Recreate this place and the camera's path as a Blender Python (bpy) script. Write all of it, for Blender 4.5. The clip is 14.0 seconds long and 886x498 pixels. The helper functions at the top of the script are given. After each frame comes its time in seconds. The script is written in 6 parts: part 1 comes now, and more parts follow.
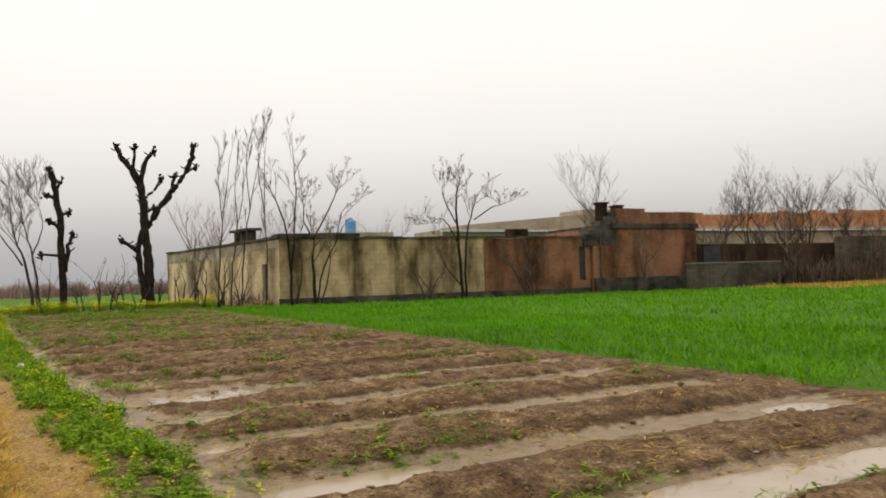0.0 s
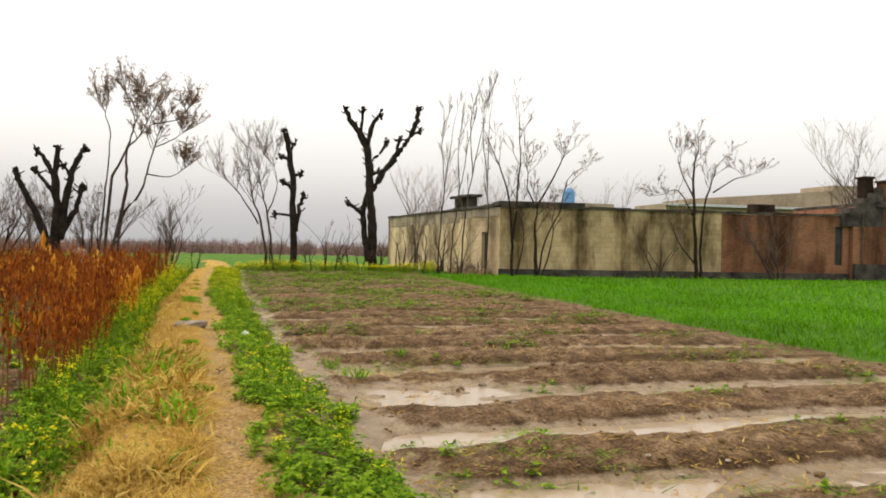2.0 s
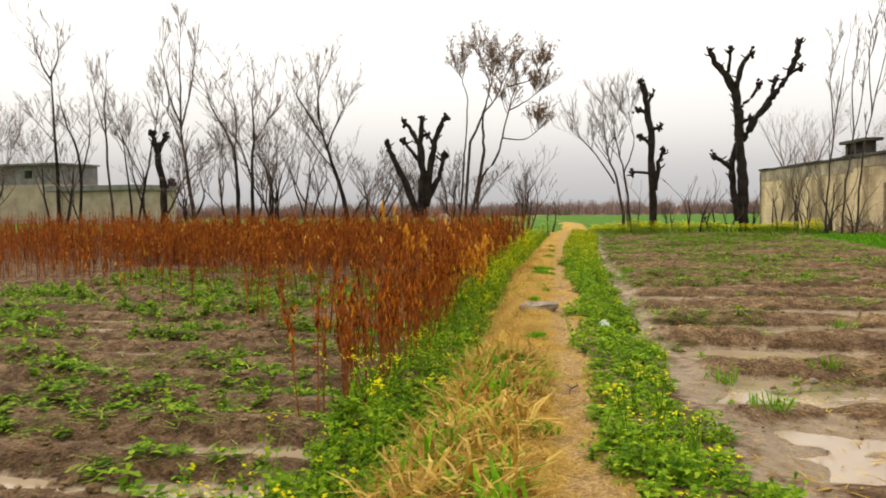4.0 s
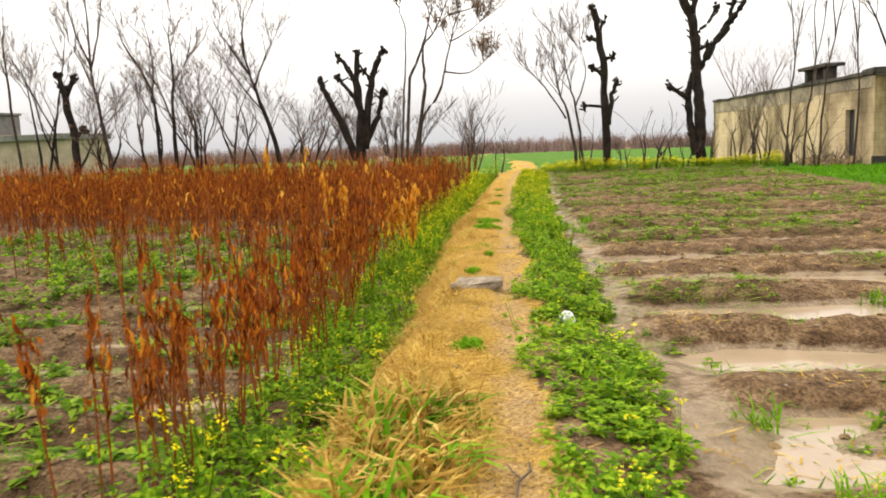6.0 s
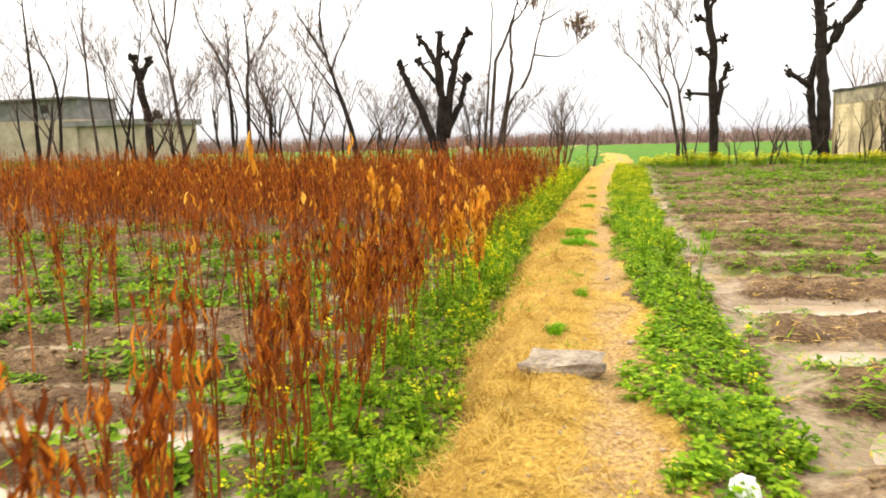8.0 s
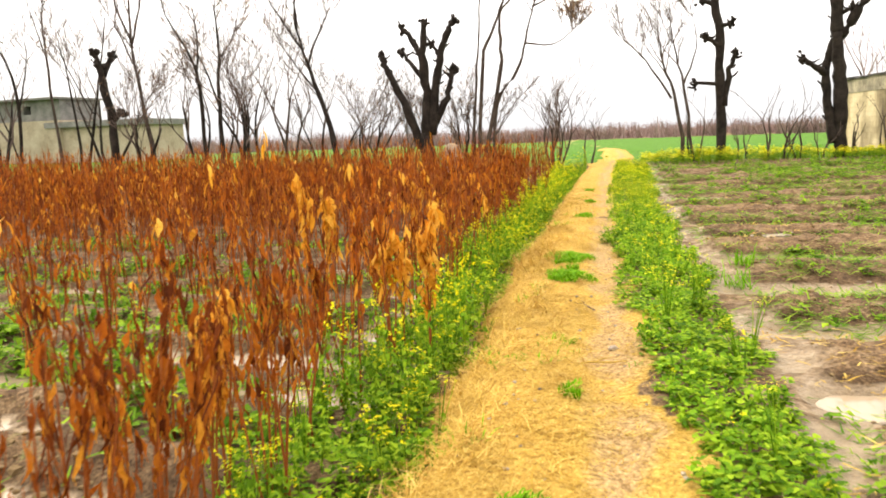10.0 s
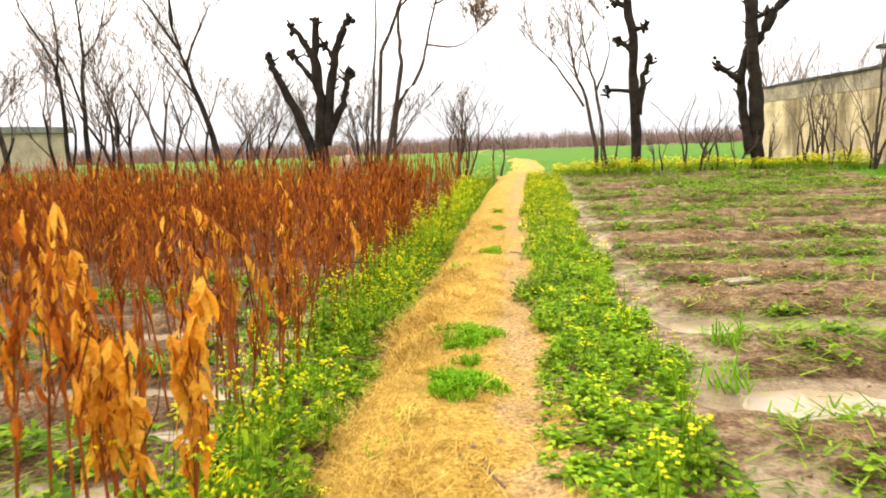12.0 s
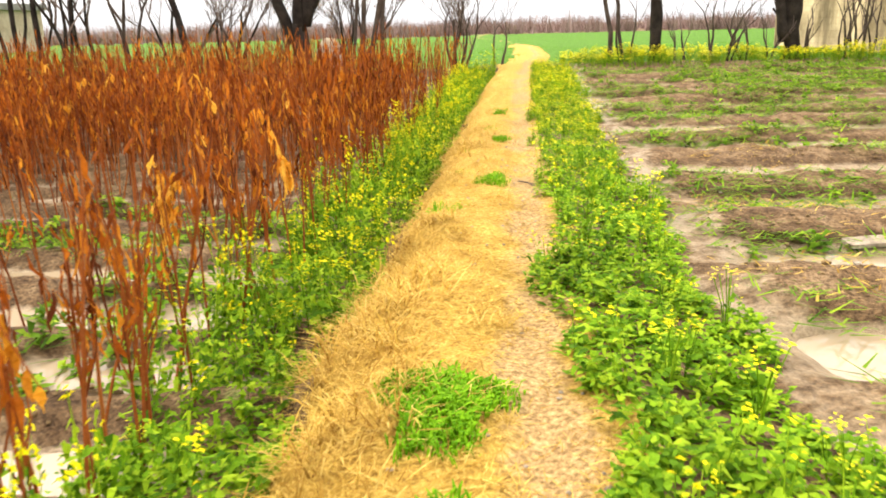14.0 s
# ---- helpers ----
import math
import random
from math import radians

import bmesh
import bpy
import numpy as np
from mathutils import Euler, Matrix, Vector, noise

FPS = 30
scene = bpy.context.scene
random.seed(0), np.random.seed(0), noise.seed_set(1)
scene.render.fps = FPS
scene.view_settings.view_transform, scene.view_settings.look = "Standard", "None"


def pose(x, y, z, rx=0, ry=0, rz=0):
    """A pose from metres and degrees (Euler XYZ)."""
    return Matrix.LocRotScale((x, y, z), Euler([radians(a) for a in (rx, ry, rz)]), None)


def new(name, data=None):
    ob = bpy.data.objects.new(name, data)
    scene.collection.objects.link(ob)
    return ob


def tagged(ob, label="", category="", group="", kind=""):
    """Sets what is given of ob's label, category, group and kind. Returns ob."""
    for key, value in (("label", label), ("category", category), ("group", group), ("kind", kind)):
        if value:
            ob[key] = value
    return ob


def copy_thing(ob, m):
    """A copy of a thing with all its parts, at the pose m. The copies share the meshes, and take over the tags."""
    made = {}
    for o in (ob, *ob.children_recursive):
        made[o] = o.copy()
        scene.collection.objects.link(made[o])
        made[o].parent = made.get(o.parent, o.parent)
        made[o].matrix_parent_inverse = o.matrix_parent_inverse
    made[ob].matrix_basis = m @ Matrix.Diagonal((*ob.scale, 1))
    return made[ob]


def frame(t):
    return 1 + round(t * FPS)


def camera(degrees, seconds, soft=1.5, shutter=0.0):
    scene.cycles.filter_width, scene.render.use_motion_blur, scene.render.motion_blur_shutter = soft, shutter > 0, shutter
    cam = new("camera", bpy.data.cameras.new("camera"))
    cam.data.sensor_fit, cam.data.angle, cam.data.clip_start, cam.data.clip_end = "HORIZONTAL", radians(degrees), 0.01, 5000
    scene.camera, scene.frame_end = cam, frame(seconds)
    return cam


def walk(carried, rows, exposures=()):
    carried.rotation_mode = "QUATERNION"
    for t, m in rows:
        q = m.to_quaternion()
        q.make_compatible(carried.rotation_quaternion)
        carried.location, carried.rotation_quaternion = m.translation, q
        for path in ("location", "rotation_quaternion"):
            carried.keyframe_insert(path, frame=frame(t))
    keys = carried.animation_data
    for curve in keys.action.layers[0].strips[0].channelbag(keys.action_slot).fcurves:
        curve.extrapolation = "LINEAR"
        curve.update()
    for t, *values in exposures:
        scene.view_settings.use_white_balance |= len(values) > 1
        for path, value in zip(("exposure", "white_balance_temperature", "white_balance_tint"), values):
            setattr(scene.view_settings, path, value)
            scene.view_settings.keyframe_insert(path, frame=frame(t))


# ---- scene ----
cam = camera(58.2, 14.0, soft=1.8, shutter=0.3)
METRES, EYE, TILT, LEAN, TURN = 20.0, 1.42, 2.1, 1.7, -30.7
ROWS = [
    (0.0, 0.0, 0.0, 0.0, 0.0, 0.0, -0.0),
    (0.5, -0.0157, 0.0316, 0.0013, 2.39, -1.38, 0.97),
    (1.0, -0.0289, 0.0629, 0.0017, 14.49, -3.09, 1.96),
    (1.5, -0.04, 0.0902, -0.0004, 16.45, -3.02, -3.18),
    (2.0, -0.0546, 0.1193, -0.0033, 15.01, -2.39, -2.18),
    (2.5, -0.0685, 0.1497, -0.0035, 21.45, -3.79, -2.67),
    (3.0, -0.0852, 0.178, -0.0038, 31.59, -5.19, 2.25),
    (3.5, -0.0996, 0.2053, -0.0032, 38.98, -5.16, 3.43),
    (4.0, -0.1183, 0.2338, -0.0063, 40.1, -5.63, 0.62),
    (6.5, -0.2086, 0.3887, -0.0125, 36.13, -10.39, 2.29),
    (7.0, -0.2311, 0.4206, -0.0142, 36.8, -9.5, 1.83),
    (7.5, -0.2505, 0.4501, -0.0165, 39.34, -10.0, 0.44),
    (8.0, -0.2747, 0.4808, -0.0181, 42.84, -10.52, 1.5),
    (10.5, -0.3691, 0.6322, -0.0269, 42.72, -10.74, 2.45),
    (11.0, -0.3901, 0.6658, -0.0285, 42.38, -10.48, 3.04),
    (11.5, -0.4104, 0.7003, -0.0308, 38.82, -9.96, 3.53),
    (12.0, -0.4317, 0.7334, -0.032, 36.32, -10.3, 1.91),
    (12.5, -0.4539, 0.7638, -0.035, 36.9, -11.54, 3.06),
    (13.0, -0.4729, 0.7961, -0.0366, 38.58, -12.22, 2.41),
    (13.5, -0.4941, 0.8259, -0.0392, 37.29, -15.64, 2.05),
    (14.0, -0.5121, 0.8543, -0.0407, 36.23, -18.34, 1.24),
]
walk(cam, [(t, pose(0, 0, EYE, TILT, LEAN, TURN) @ pose(METRES * x, METRES * y, METRES * z, 90 + pitch, roll, yaw)) for t, x, y, z, yaw, pitch, roll in ROWS],
     exposures=[(t, stops, 7000, 11) for t, stops in ((0.0, -0.12), (1.0, 0.05), (1.6, 0.22), (2.6, 0.2), (4.0, 0.25), (6.5, 0.8), (8.0, 1.1), (10.5, 1.2), (12.5, 1.18), (13.5, 1.15), (14.0, 1.36))])

# ---- overcast daylight ----
world = bpy.data.worlds.new("overcast_sky")
scene.world = world
world.use_nodes = True
wn, wl = world.node_tree.nodes, world.node_tree.links
wn.clear()
w_out = wn.new("ShaderNodeOutputWorld")
w_bg = wn.new("ShaderNodeBackground")
w_bg.inputs["Strength"].default_value = 0.1
w_sky = wn.new("ShaderNodeTexSky")
w_sky.sky_type = "NISHITA"
w_sky.sun_disc = False
w_sky.sun_elevation = radians(48)
w_sky.sun_rotation = radians(-48)
w_sky.dust_density = 6.0
w_geo = wn.new("ShaderNodeTexCoord")
w_sep = wn.new("ShaderNodeSeparateXYZ")
w_ramp = wn.new("ShaderNodeValToRGB")
sky_stops = ((0.0, (0.375, 0.39, 0.42)), (0.05, (0.48, 0.49, 0.515)), (0.1, (0.66, 0.665, 0.68)), (0.17, (0.84, 0.846, 0.855)), (0.27, (0.95, 0.955, 0.96)), (1.0, (1.06, 1.06, 1.06)))
w_ramp.color_ramp.elements[0].color = (*sky_stops[0][1], 1)
w_ramp.color_ramp.elements[-1].color = (*sky_stops[-1][1], 1)
for pos, col in sky_stops[1:-1]:
    w_ramp.color_ramp.elements.new(pos).color = (*col, 1)
w_noise = wn.new("ShaderNodeTexNoise")
w_noise.inputs["Scale"].default_value = 1.6
w_noise.inputs["Detail"].default_value = 4
w_cloud = wn.new("ShaderNodeMapRange")
w_cloud.inputs["To Min"].default_value = 11.2
w_cloud.inputs["To Max"].default_value = 12.6
w_mul = wn.new("ShaderNodeVectorMath")
w_mul.operation = "SCALE"
w_mix = wn.new("ShaderNodeMix")
w_mix.data_type = "RGBA"
w_mix.inputs["Factor"].default_value = 0.93
wl.new(w_geo.outputs["Generated"], w_sep.inputs[0])
wl.new(w_sep.outputs["Z"], w_ramp.inputs["Fac"])
wl.new(w_geo.outputs["Generated"], w_noise.inputs["Vector"])
wl.new(w_noise.outputs["Fac"], w_cloud.inputs["Value"])
wl.new(w_ramp.outputs["Color"], w_mul.inputs[0])
wl.new(w_cloud.outputs["Result"], w_mul.inputs["Scale"])
wl.new(w_sky.outputs["Color"], w_mix.inputs["A"])
wl.new(w_mul.outputs["Vector"], w_mix.inputs["B"])
wl.new(w_mix.outputs["Result"], w_bg.inputs["Color"])
wl.new(w_bg.outputs["Background"], w_out.inputs["Surface"])
sun = new("sun", bpy.data.lights.new("sun", "SUN"))
sun.data.energy, sun.data.angle, sun.data.color = 1.4, radians(40), (1.0, 0.93, 0.8)
sun.matrix_world = pose(0, 0, 60, -44, 0, 48)


# ---- materials ----
def shader(name):
    m = bpy.data.materials.new(name)
    m.use_nodes = True
    n, l = m.node_tree.nodes, m.node_tree.links
    return m, n, l, n["Principled BSDF"]


def noise_node(n, l, scale, detail=4.0, rough=0.55, vector=None):
    k = n.new("ShaderNodeTexNoise")
    k.inputs["Scale"].default_value, k.inputs["Detail"].default_value, k.inputs["Roughness"].default_value = scale, detail, rough
    if vector:
        l.new(vector, k.inputs["Vector"])
    return k


def ramp_node(n, l, source, stops):
    r = n.new("ShaderNodeValToRGB")
    els = r.color_ramp.elements
    for i, (p, c) in enumerate(stops):
        e = els[i] if i < 2 else els.new(p)
        e.position, e.color = p, (*c, 1) if len(c) == 3 else c
    l.new(source, r.inputs["Fac"])
    return r


def mix_node(n, l, fac, a, b, blend="MIX"):
    k = n.new("ShaderNodeMix")
    k.data_type, k.blend_type = "RGBA", blend
    for socket, v in (("Factor", fac), ("A", a), ("B", b)):
        if isinstance(v, (int, float)):
            k.inputs[socket].default_value = v
        elif isinstance(v, tuple):
            k.inputs[socket].default_value = (*v, 1)
        else:
            l.new(v, k.inputs[socket])
    return k.outputs["Result"]


def bump_node(n, l, height, strength, distance, bsdf, normal=None):
    b = n.new("ShaderNodeBump")
    b.inputs["Strength"].default_value, b.inputs["Distance"].default_value = strength, distance
    l.new(height, b.inputs["Height"])
    if normal:
        l.new(normal, b.inputs["Normal"])
    l.new(b.outputs["Normal"], bsdf.inputs["Normal"])
    return b.outputs["Normal"]


def leafy(name, stops, rough=0.75, through_light=0.35, patch=0.6, spec=0.1):
    """Leaf or stem: each leaf its own tint, with patches over the ground and some light passing through."""
    m, n, l, b = shader(name)
    geo = n.new("ShaderNodeNewGeometry")
    tint = ramp_node(n, l, geo.outputs["Random Per Island"], stops)
    big = noise_node(n, l, patch, 3, vector=geo.outputs["Position"])
    fine = noise_node(n, l, 55.0, 2, vector=geo.outputs["Position"])
    shade = ramp_node(n, l, big.outputs["Fac"], [(0.3, (0.74, 0.74, 0.74)), (0.7, (1.12, 1.12, 1.12))])
    c = mix_node(n, l, 1.0, tint.outputs["Color"], shade.outputs["Color"], "MULTIPLY")
    grain = ramp_node(n, l, fine.outputs["Fac"], [(0.3, (0.8, 0.8, 0.8)), (0.7, (1.1, 1.1, 1.1))])
    c = mix_node(n, l, 1.0, c, grain.outputs["Color"], "MULTIPLY")
    l.new(c, b.inputs["Base Color"])
    b.inputs["Roughness"].default_value = rough
    b.inputs["Specular IOR Level"].default_value = spec
    if through_light > 0:
        t = n.new("ShaderNodeBsdfTranslucent")
        l.new(c, t.inputs["Color"])
        x = n.new("ShaderNodeMixShader")
        x.inputs["Fac"].default_value = through_light
        l.new(b.outputs["BSDF"], x.inputs[1])
        l.new(t.outputs["BSDF"], x.inputs[2])
        l.new(x.outputs["Shader"], n["Material Output"].inputs["Surface"])
    return m


def rough_stuff(name, dark, light, scale=3.0, rough=0.85, bump=0.4, fine=30.0, metal=0.0):
    """Plain mineral, bark or paint: two scales of mottling and a fine relief."""
    m, n, l, b = shader(name)
    geo = n.new("ShaderNodeNewGeometry")
    a = noise_node(n, l, scale, 5, vector=geo.outputs["Position"])
    f = noise_node(n, l, fine, 4, vector=geo.outputs["Position"])
    r = ramp_node(n, l, a.outputs["Fac"], [(0.3, dark), (0.7, light)])
    g = ramp_node(n, l, f.outputs["Fac"], [(0.3, (0.7, 0.7, 0.7)), (0.7, (1.15, 1.15, 1.15))])
    l.new(mix_node(n, l, 1.0, r.outputs["Color"], g.outputs["Color"], "MULTIPLY"), b.inputs["Base Color"])
    b.inputs["Roughness"].default_value, b.inputs["Metallic"].default_value = rough, metal
    b.inputs["Specular IOR Level"].default_value = 0.12 if rough > 0.7 else 0.4
    bump_node(n, l, f.outputs["Fac"], bump, 0.03, b)
    return m


def ground_material():
    """Wet clay soil, trodden earth, straw litter and short grass, laid out by the plan's cover weights."""
    m, n, l, b = shader("field_ground")
    geo = n.new("ShaderNodeNewGeometry")
    pos = geo.outputs["Position"]
    big, mid, fine = noise_node(n, l, 0.8, 5, vector=pos), noise_node(n, l, 6.0, 6, 0.65, vector=pos), noise_node(n, l, 38.0, 5, 0.7, vector=pos)

    def weight(name):
        a = n.new("ShaderNodeAttribute")
        a.attribute_name = name
        return a.outputs["Fac"]

    def broken(name, noise_out, low, high):
        s = n.new("ShaderNodeMath")
        s.operation = "ADD"
        l.new(weight(name), s.inputs[0])
        l.new(noise_out, s.inputs[1])
        k = n.new("ShaderNodeMapRange")
        k.inputs["From Min"].default_value, k.inputs["From Max"].default_value = low, high
        l.new(s.outputs["Value"], k.inputs["Value"])
        return k.outputs["Result"]

    soil = ramp_node(n, l, mid.outputs["Fac"], [(0.3, (0.075, 0.043, 0.021)), (0.5, (0.2, 0.128, 0.068)), (0.7, (0.37, 0.262, 0.155))])
    soil2 = ramp_node(n, l, big.outputs["Fac"], [(0.3, (0.75, 0.7, 0.66)), (0.7, (1.15, 1.12, 1.08))])
    c = mix_node(n, l, 1.0, soil.outputs["Color"], soil2.outputs["Color"], "MULTIPLY")
    crumb = ramp_node(n, l, fine.outputs["Fac"], [(0.34, (0.45, 0.42, 0.4)), (0.5, (0.95, 0.95, 0.95)), (0.68, (1.3, 1.3, 1.28))])
    c = mix_node(n, l, 1.0, c, crumb.outputs["Color"], "MULTIPLY")
    # Darkens damp soil, and paints flank shade into the colour of the right-hand ridges.
    damp_shade = n.new("ShaderNodeMath")
    damp_shade.operation = "MULTIPLY"
    l.new(weight("damp_shade"), damp_shade.inputs[0])
    damp_shade.inputs[1].default_value = 0.78
    c = mix_node(n, l, damp_shade.outputs["Value"], c, mix_node(n, l, 1.0, c, (0.42, 0.38, 0.34), "MULTIPLY"))
    silt = ramp_node(n, l, mid.outputs["Fac"], [(0.3, (0.24, 0.168, 0.1)), (0.7, (0.41, 0.31, 0.2))])
    wet = broken("wet", mid.outputs["Fac"], 0.75, 1.15)
    c = mix_node(n, l, wet, c, silt.outputs["Color"])
    grass = ramp_node(n, l, fine.outputs["Fac"], [(0.3, (0.035, 0.1, 0.004)), (0.7, (0.1, 0.25, 0.01))])
    c = mix_node(n, l, broken("green", mid.outputs["Fac"], 0.85, 1.15), c, grass.outputs["Color"])
    straw = ramp_node(n, l, fine.outputs["Fac"], [(0.25, (0.26, 0.13, 0.02)), (0.5, (0.5, 0.31, 0.06)), (0.75, (0.66, 0.45, 0.12))])
    c = mix_node(n, l, broken("dry", mid.outputs["Fac"], 0.75, 1.15), c, straw.outputs["Color"])
    dirt = ramp_node(n, l, fine.outputs["Fac"], [(0.3, (0.22, 0.125, 0.045)), (0.5, (0.43, 0.275, 0.115)), (0.7, (0.6, 0.42, 0.2))])
    c = mix_node(n, l, broken("trod", mid.outputs["Fac"], 0.72, 1.12), c, dirt.outputs["Color"])
    grit = ramp_node(n, l, fine.outputs["Fac"], [(0.35, (0.7, 0.69, 0.68)), (0.65, (1.12, 1.12, 1.12))])
    c = mix_node(n, l, 1.0, c, grit.outputs["Color"], "MULTIPLY")
    l.new(c, b.inputs["Base Color"])
    b.inputs["Specular IOR Level"].default_value = 0.15
    rr = n.new("ShaderNodeMapRange")
    rr.inputs["To Min"].default_value, rr.inputs["To Max"].default_value = 0.9, 0.4
    l.new(wet, rr.inputs["Value"])
    l.new(rr.outputs["Result"], b.inputs["Roughness"])
    first = bump_node(n, l, mid.outputs["Fac"], 0.8, 0.07, b)
    bump_node(n, l, fine.outputs["Fac"], 0.8, 0.025, b, first)
    return m


def water_material():
    m, n, l, b = shader("muddy_water")
    geo = n.new("ShaderNodeNewGeometry")
    a = noise_node(n, l, 1.5, 3, vector=geo.outputs["Position"])
    r = ramp_node(n, l, a.outputs["Fac"], [(0.3, (0.3, 0.222, 0.142)), (0.7, (0.38, 0.29, 0.195))])
    l.new(r.outputs["Color"], b.inputs["Base Color"])
    b.inputs["Roughness"].default_value = 0.12
    b.inputs["Specular IOR Level"].default_value = 0.35
    f = noise_node(n, l, 9.0, 2, vector=geo.outputs["Position"])
    bump_node(n, l, f.outputs["Fac"], 0.05, 0.02, b)
    return m


def block_material(name, light, dark, joint, width, height, streaks=0.6):
    """Coursed blockwork with mortar joints and rain streaks from the coping."""
    m, n, l, b = shader(name)
    geo = n.new("ShaderNodeNewGeometry")
    sep = n.new("ShaderNodeSeparateXYZ")
    l.new(geo.outputs["Position"], sep.inputs[0])
    run = n.new("ShaderNodeMath")
    run.operation = "ADD"
    l.new(sep.outputs["X"], run.inputs[0])
    l.new(sep.outputs["Y"], run.inputs[1])
    vec = n.new("ShaderNodeCombineXYZ")
    l.new(run.outputs["Value"], vec.inputs["X"])
    l.new(sep.outputs["Z"], vec.inputs["Y"])
    br = n.new("ShaderNodeTexBrick")
    l.new(vec.outputs["Vector"], br.inputs["Vector"])
    br.inputs["Scale"].default_value = 1.0
    br.inputs["Brick Width"].default_value, br.inputs["Row Height"].default_value = width, height
    br.inputs["Mortar Size"].default_value, br.inputs["Mortar Smooth"].default_value = 0.012, 0.4
    br.inputs["Color1"].default_value, br.inputs["Color2"].default_value, br.inputs["Mortar"].default_value = (*light, 1), (*dark, 1), (*joint, 1)
    st = n.new("ShaderNodeMapping")
    st.inputs["Scale"].default_value = (0.55, 0.13, 1)
    l.new(vec.outputs["Vector"], st.inputs["Vector"])
    streak = noise_node(n, l, 1.3, 5, 0.6, vector=st.outputs["Vector"])
    big = noise_node(n, l, 0.35, 4, vector=geo.outputs["Position"])
    fine = noise_node(n, l, 14.0, 4, vector=geo.outputs["Position"])
    s = ramp_node(n, l, streak.outputs["Fac"], [(0.36, (0.14, 0.125, 0.105)), (0.46, (0.55, 0.53, 0.49)), (0.56, (1, 1, 1))])
    c = mix_node(n, l, streaks, br.outputs["Color"], mix_node(n, l, 1.0, br.outputs["Color"], s.outputs["Color"], "MULTIPLY"))
    g = ramp_node(n, l, big.outputs["Fac"], [(0.34, (0.5, 0.48, 0.45)), (0.48, (0.92, 0.9, 0.88)), (0.7, (1.12, 1.1, 1.06))])
    c = mix_node(n, l, 1.0, c, g.outputs["Color"], "MULTIPLY")
    k = ramp_node(n, l, fine.outputs["Fac"], [(0.3, (0.85, 0.85, 0.85)), (0.7, (1.08, 1.08, 1.08))])
    c = mix_node(n, l, 1.0, c, k.outputs["Color"], "MULTIPLY")
    l.new(c, b.inputs["Base Color"])
    b.inputs["Roughness"].default_value = 0.9
    b.inputs["Specular IOR Level"].default_value = 0.1
    bump_node(n, l, br.outputs["Fac"], -0.5, 0.02, b)
    return m


GROUND, WATER = ground_material(), water_material()
WEED = leafy("weed_leaf", [(0.0, (0.055, 0.145, 0.006)), (0.5, (0.19, 0.37, 0.013)), (1.0, (0.42, 0.58, 0.03))], through_light=0.4)
FLOWER = leafy("mustard_flower", [(0.0, (0.86, 0.76, 0.01)), (1.0, (0.9, 0.84, 0.02))], 0.5, 0.3)
FIELD_WEED = leafy("low_field_weed", [(0.0, (0.05, 0.13, 0.006)), (0.5, (0.16, 0.31, 0.014)), (1.0, (0.34, 0.49, 0.03))], patch=1.3)
WHEAT = leafy("young_wheat", [(0.0, (0.06, 0.2, 0.002)), (0.6, (0.11, 0.33, 0.003)), (1.0, (0.18, 0.43, 0.006))], 0.55, 0.35, 0.25)
TUFT = leafy("green_grass", [(0.0, (0.085, 0.25, 0.004)), (1.0, (0.25, 0.5, 0.014))])
STRAW = leafy("dry_grass", [(0.0, (0.3, 0.15, 0.02)), (0.5, (0.56, 0.36, 0.065)), (1.0, (0.74, 0.53, 0.15))], 0.7, 0.25, 1.2)
STALK = leafy("dry_stalk", [(0.0, (0.1, 0.027, 0.01)), (0.5, (0.25, 0.062, 0.014)), (1.0, (0.4, 0.135, 0.028))], 0.75, 0.0)
RUST = leafy("rusty_dry_leaf", [(0.0, (0.08, 0.018, 0.005)), (0.3, (0.2, 0.043, 0.006)), (0.6, (0.34, 0.082, 0.009)), (0.87, (0.5, 0.15, 0.014)), (1.0, (0.68, 0.29, 0.028))], 0.75, 0.35, 0.5)
ORANGE = leafy("golden_dry_leaf", [(0.0, (0.55, 0.19, 0.015)), (0.6, (0.75, 0.34, 0.03)), (1.0, (0.82, 0.46, 0.07))], 0.7, 0.35, 1.5)
BARK = rough_stuff("dark_bark", (0.012, 0.009, 0.007), (0.042, 0.033, 0.026), 3.0, 0.9, 0.8, 25.0)
BARK_PALE = rough_stuff("grey_brown_bark", (0.035, 0.025, 0.019), (0.1, 0.075, 0.058), 3.0, 0.9, 0.6, 25.0)
TWIG = leafy("bare_twig", [(0.0, (0.065, 0.047, 0.038)), (1.0, (0.18, 0.135, 0.11))], 0.85, 0.0)
# Twig colour for distant trees, paled to paint the distance haze into it.
TWIG_HAZE = leafy("hazy_bare_twig", [(0.0, (0.2, 0.13, 0.12)), (1.0, (0.34, 0.24, 0.21))], 0.9, 0.0, 0.05)
POD = leafy("dry_seed_cluster", [(0.0, (0.16, 0.1, 0.065)), (1.0, (0.42, 0.27, 0.16))], 0.8, 0.25)
STONE = rough_stuff("grey_stone", (0.17, 0.135, 0.1), (0.46, 0.38, 0.29), 9.0, 0.85, 0.6, 40.0)
CLOD = rough_stuff("soil_clod", (0.1, 0.06, 0.025), (0.32, 0.22, 0.11), 2.0, 0.85, 0.6, 30.0)
PLASTIC = rough_stuff("white_plastic", (0.78, 0.79, 0.8), (0.86, 0.86, 0.86), 20.0, 0.35, 0.2, 60.0)
BLOCK = block_material("cream_blockwork", (0.66, 0.54, 0.36), (0.6, 0.48, 0.31), (0.5, 0.39, 0.25), 0.62, 0.3, 0.7)
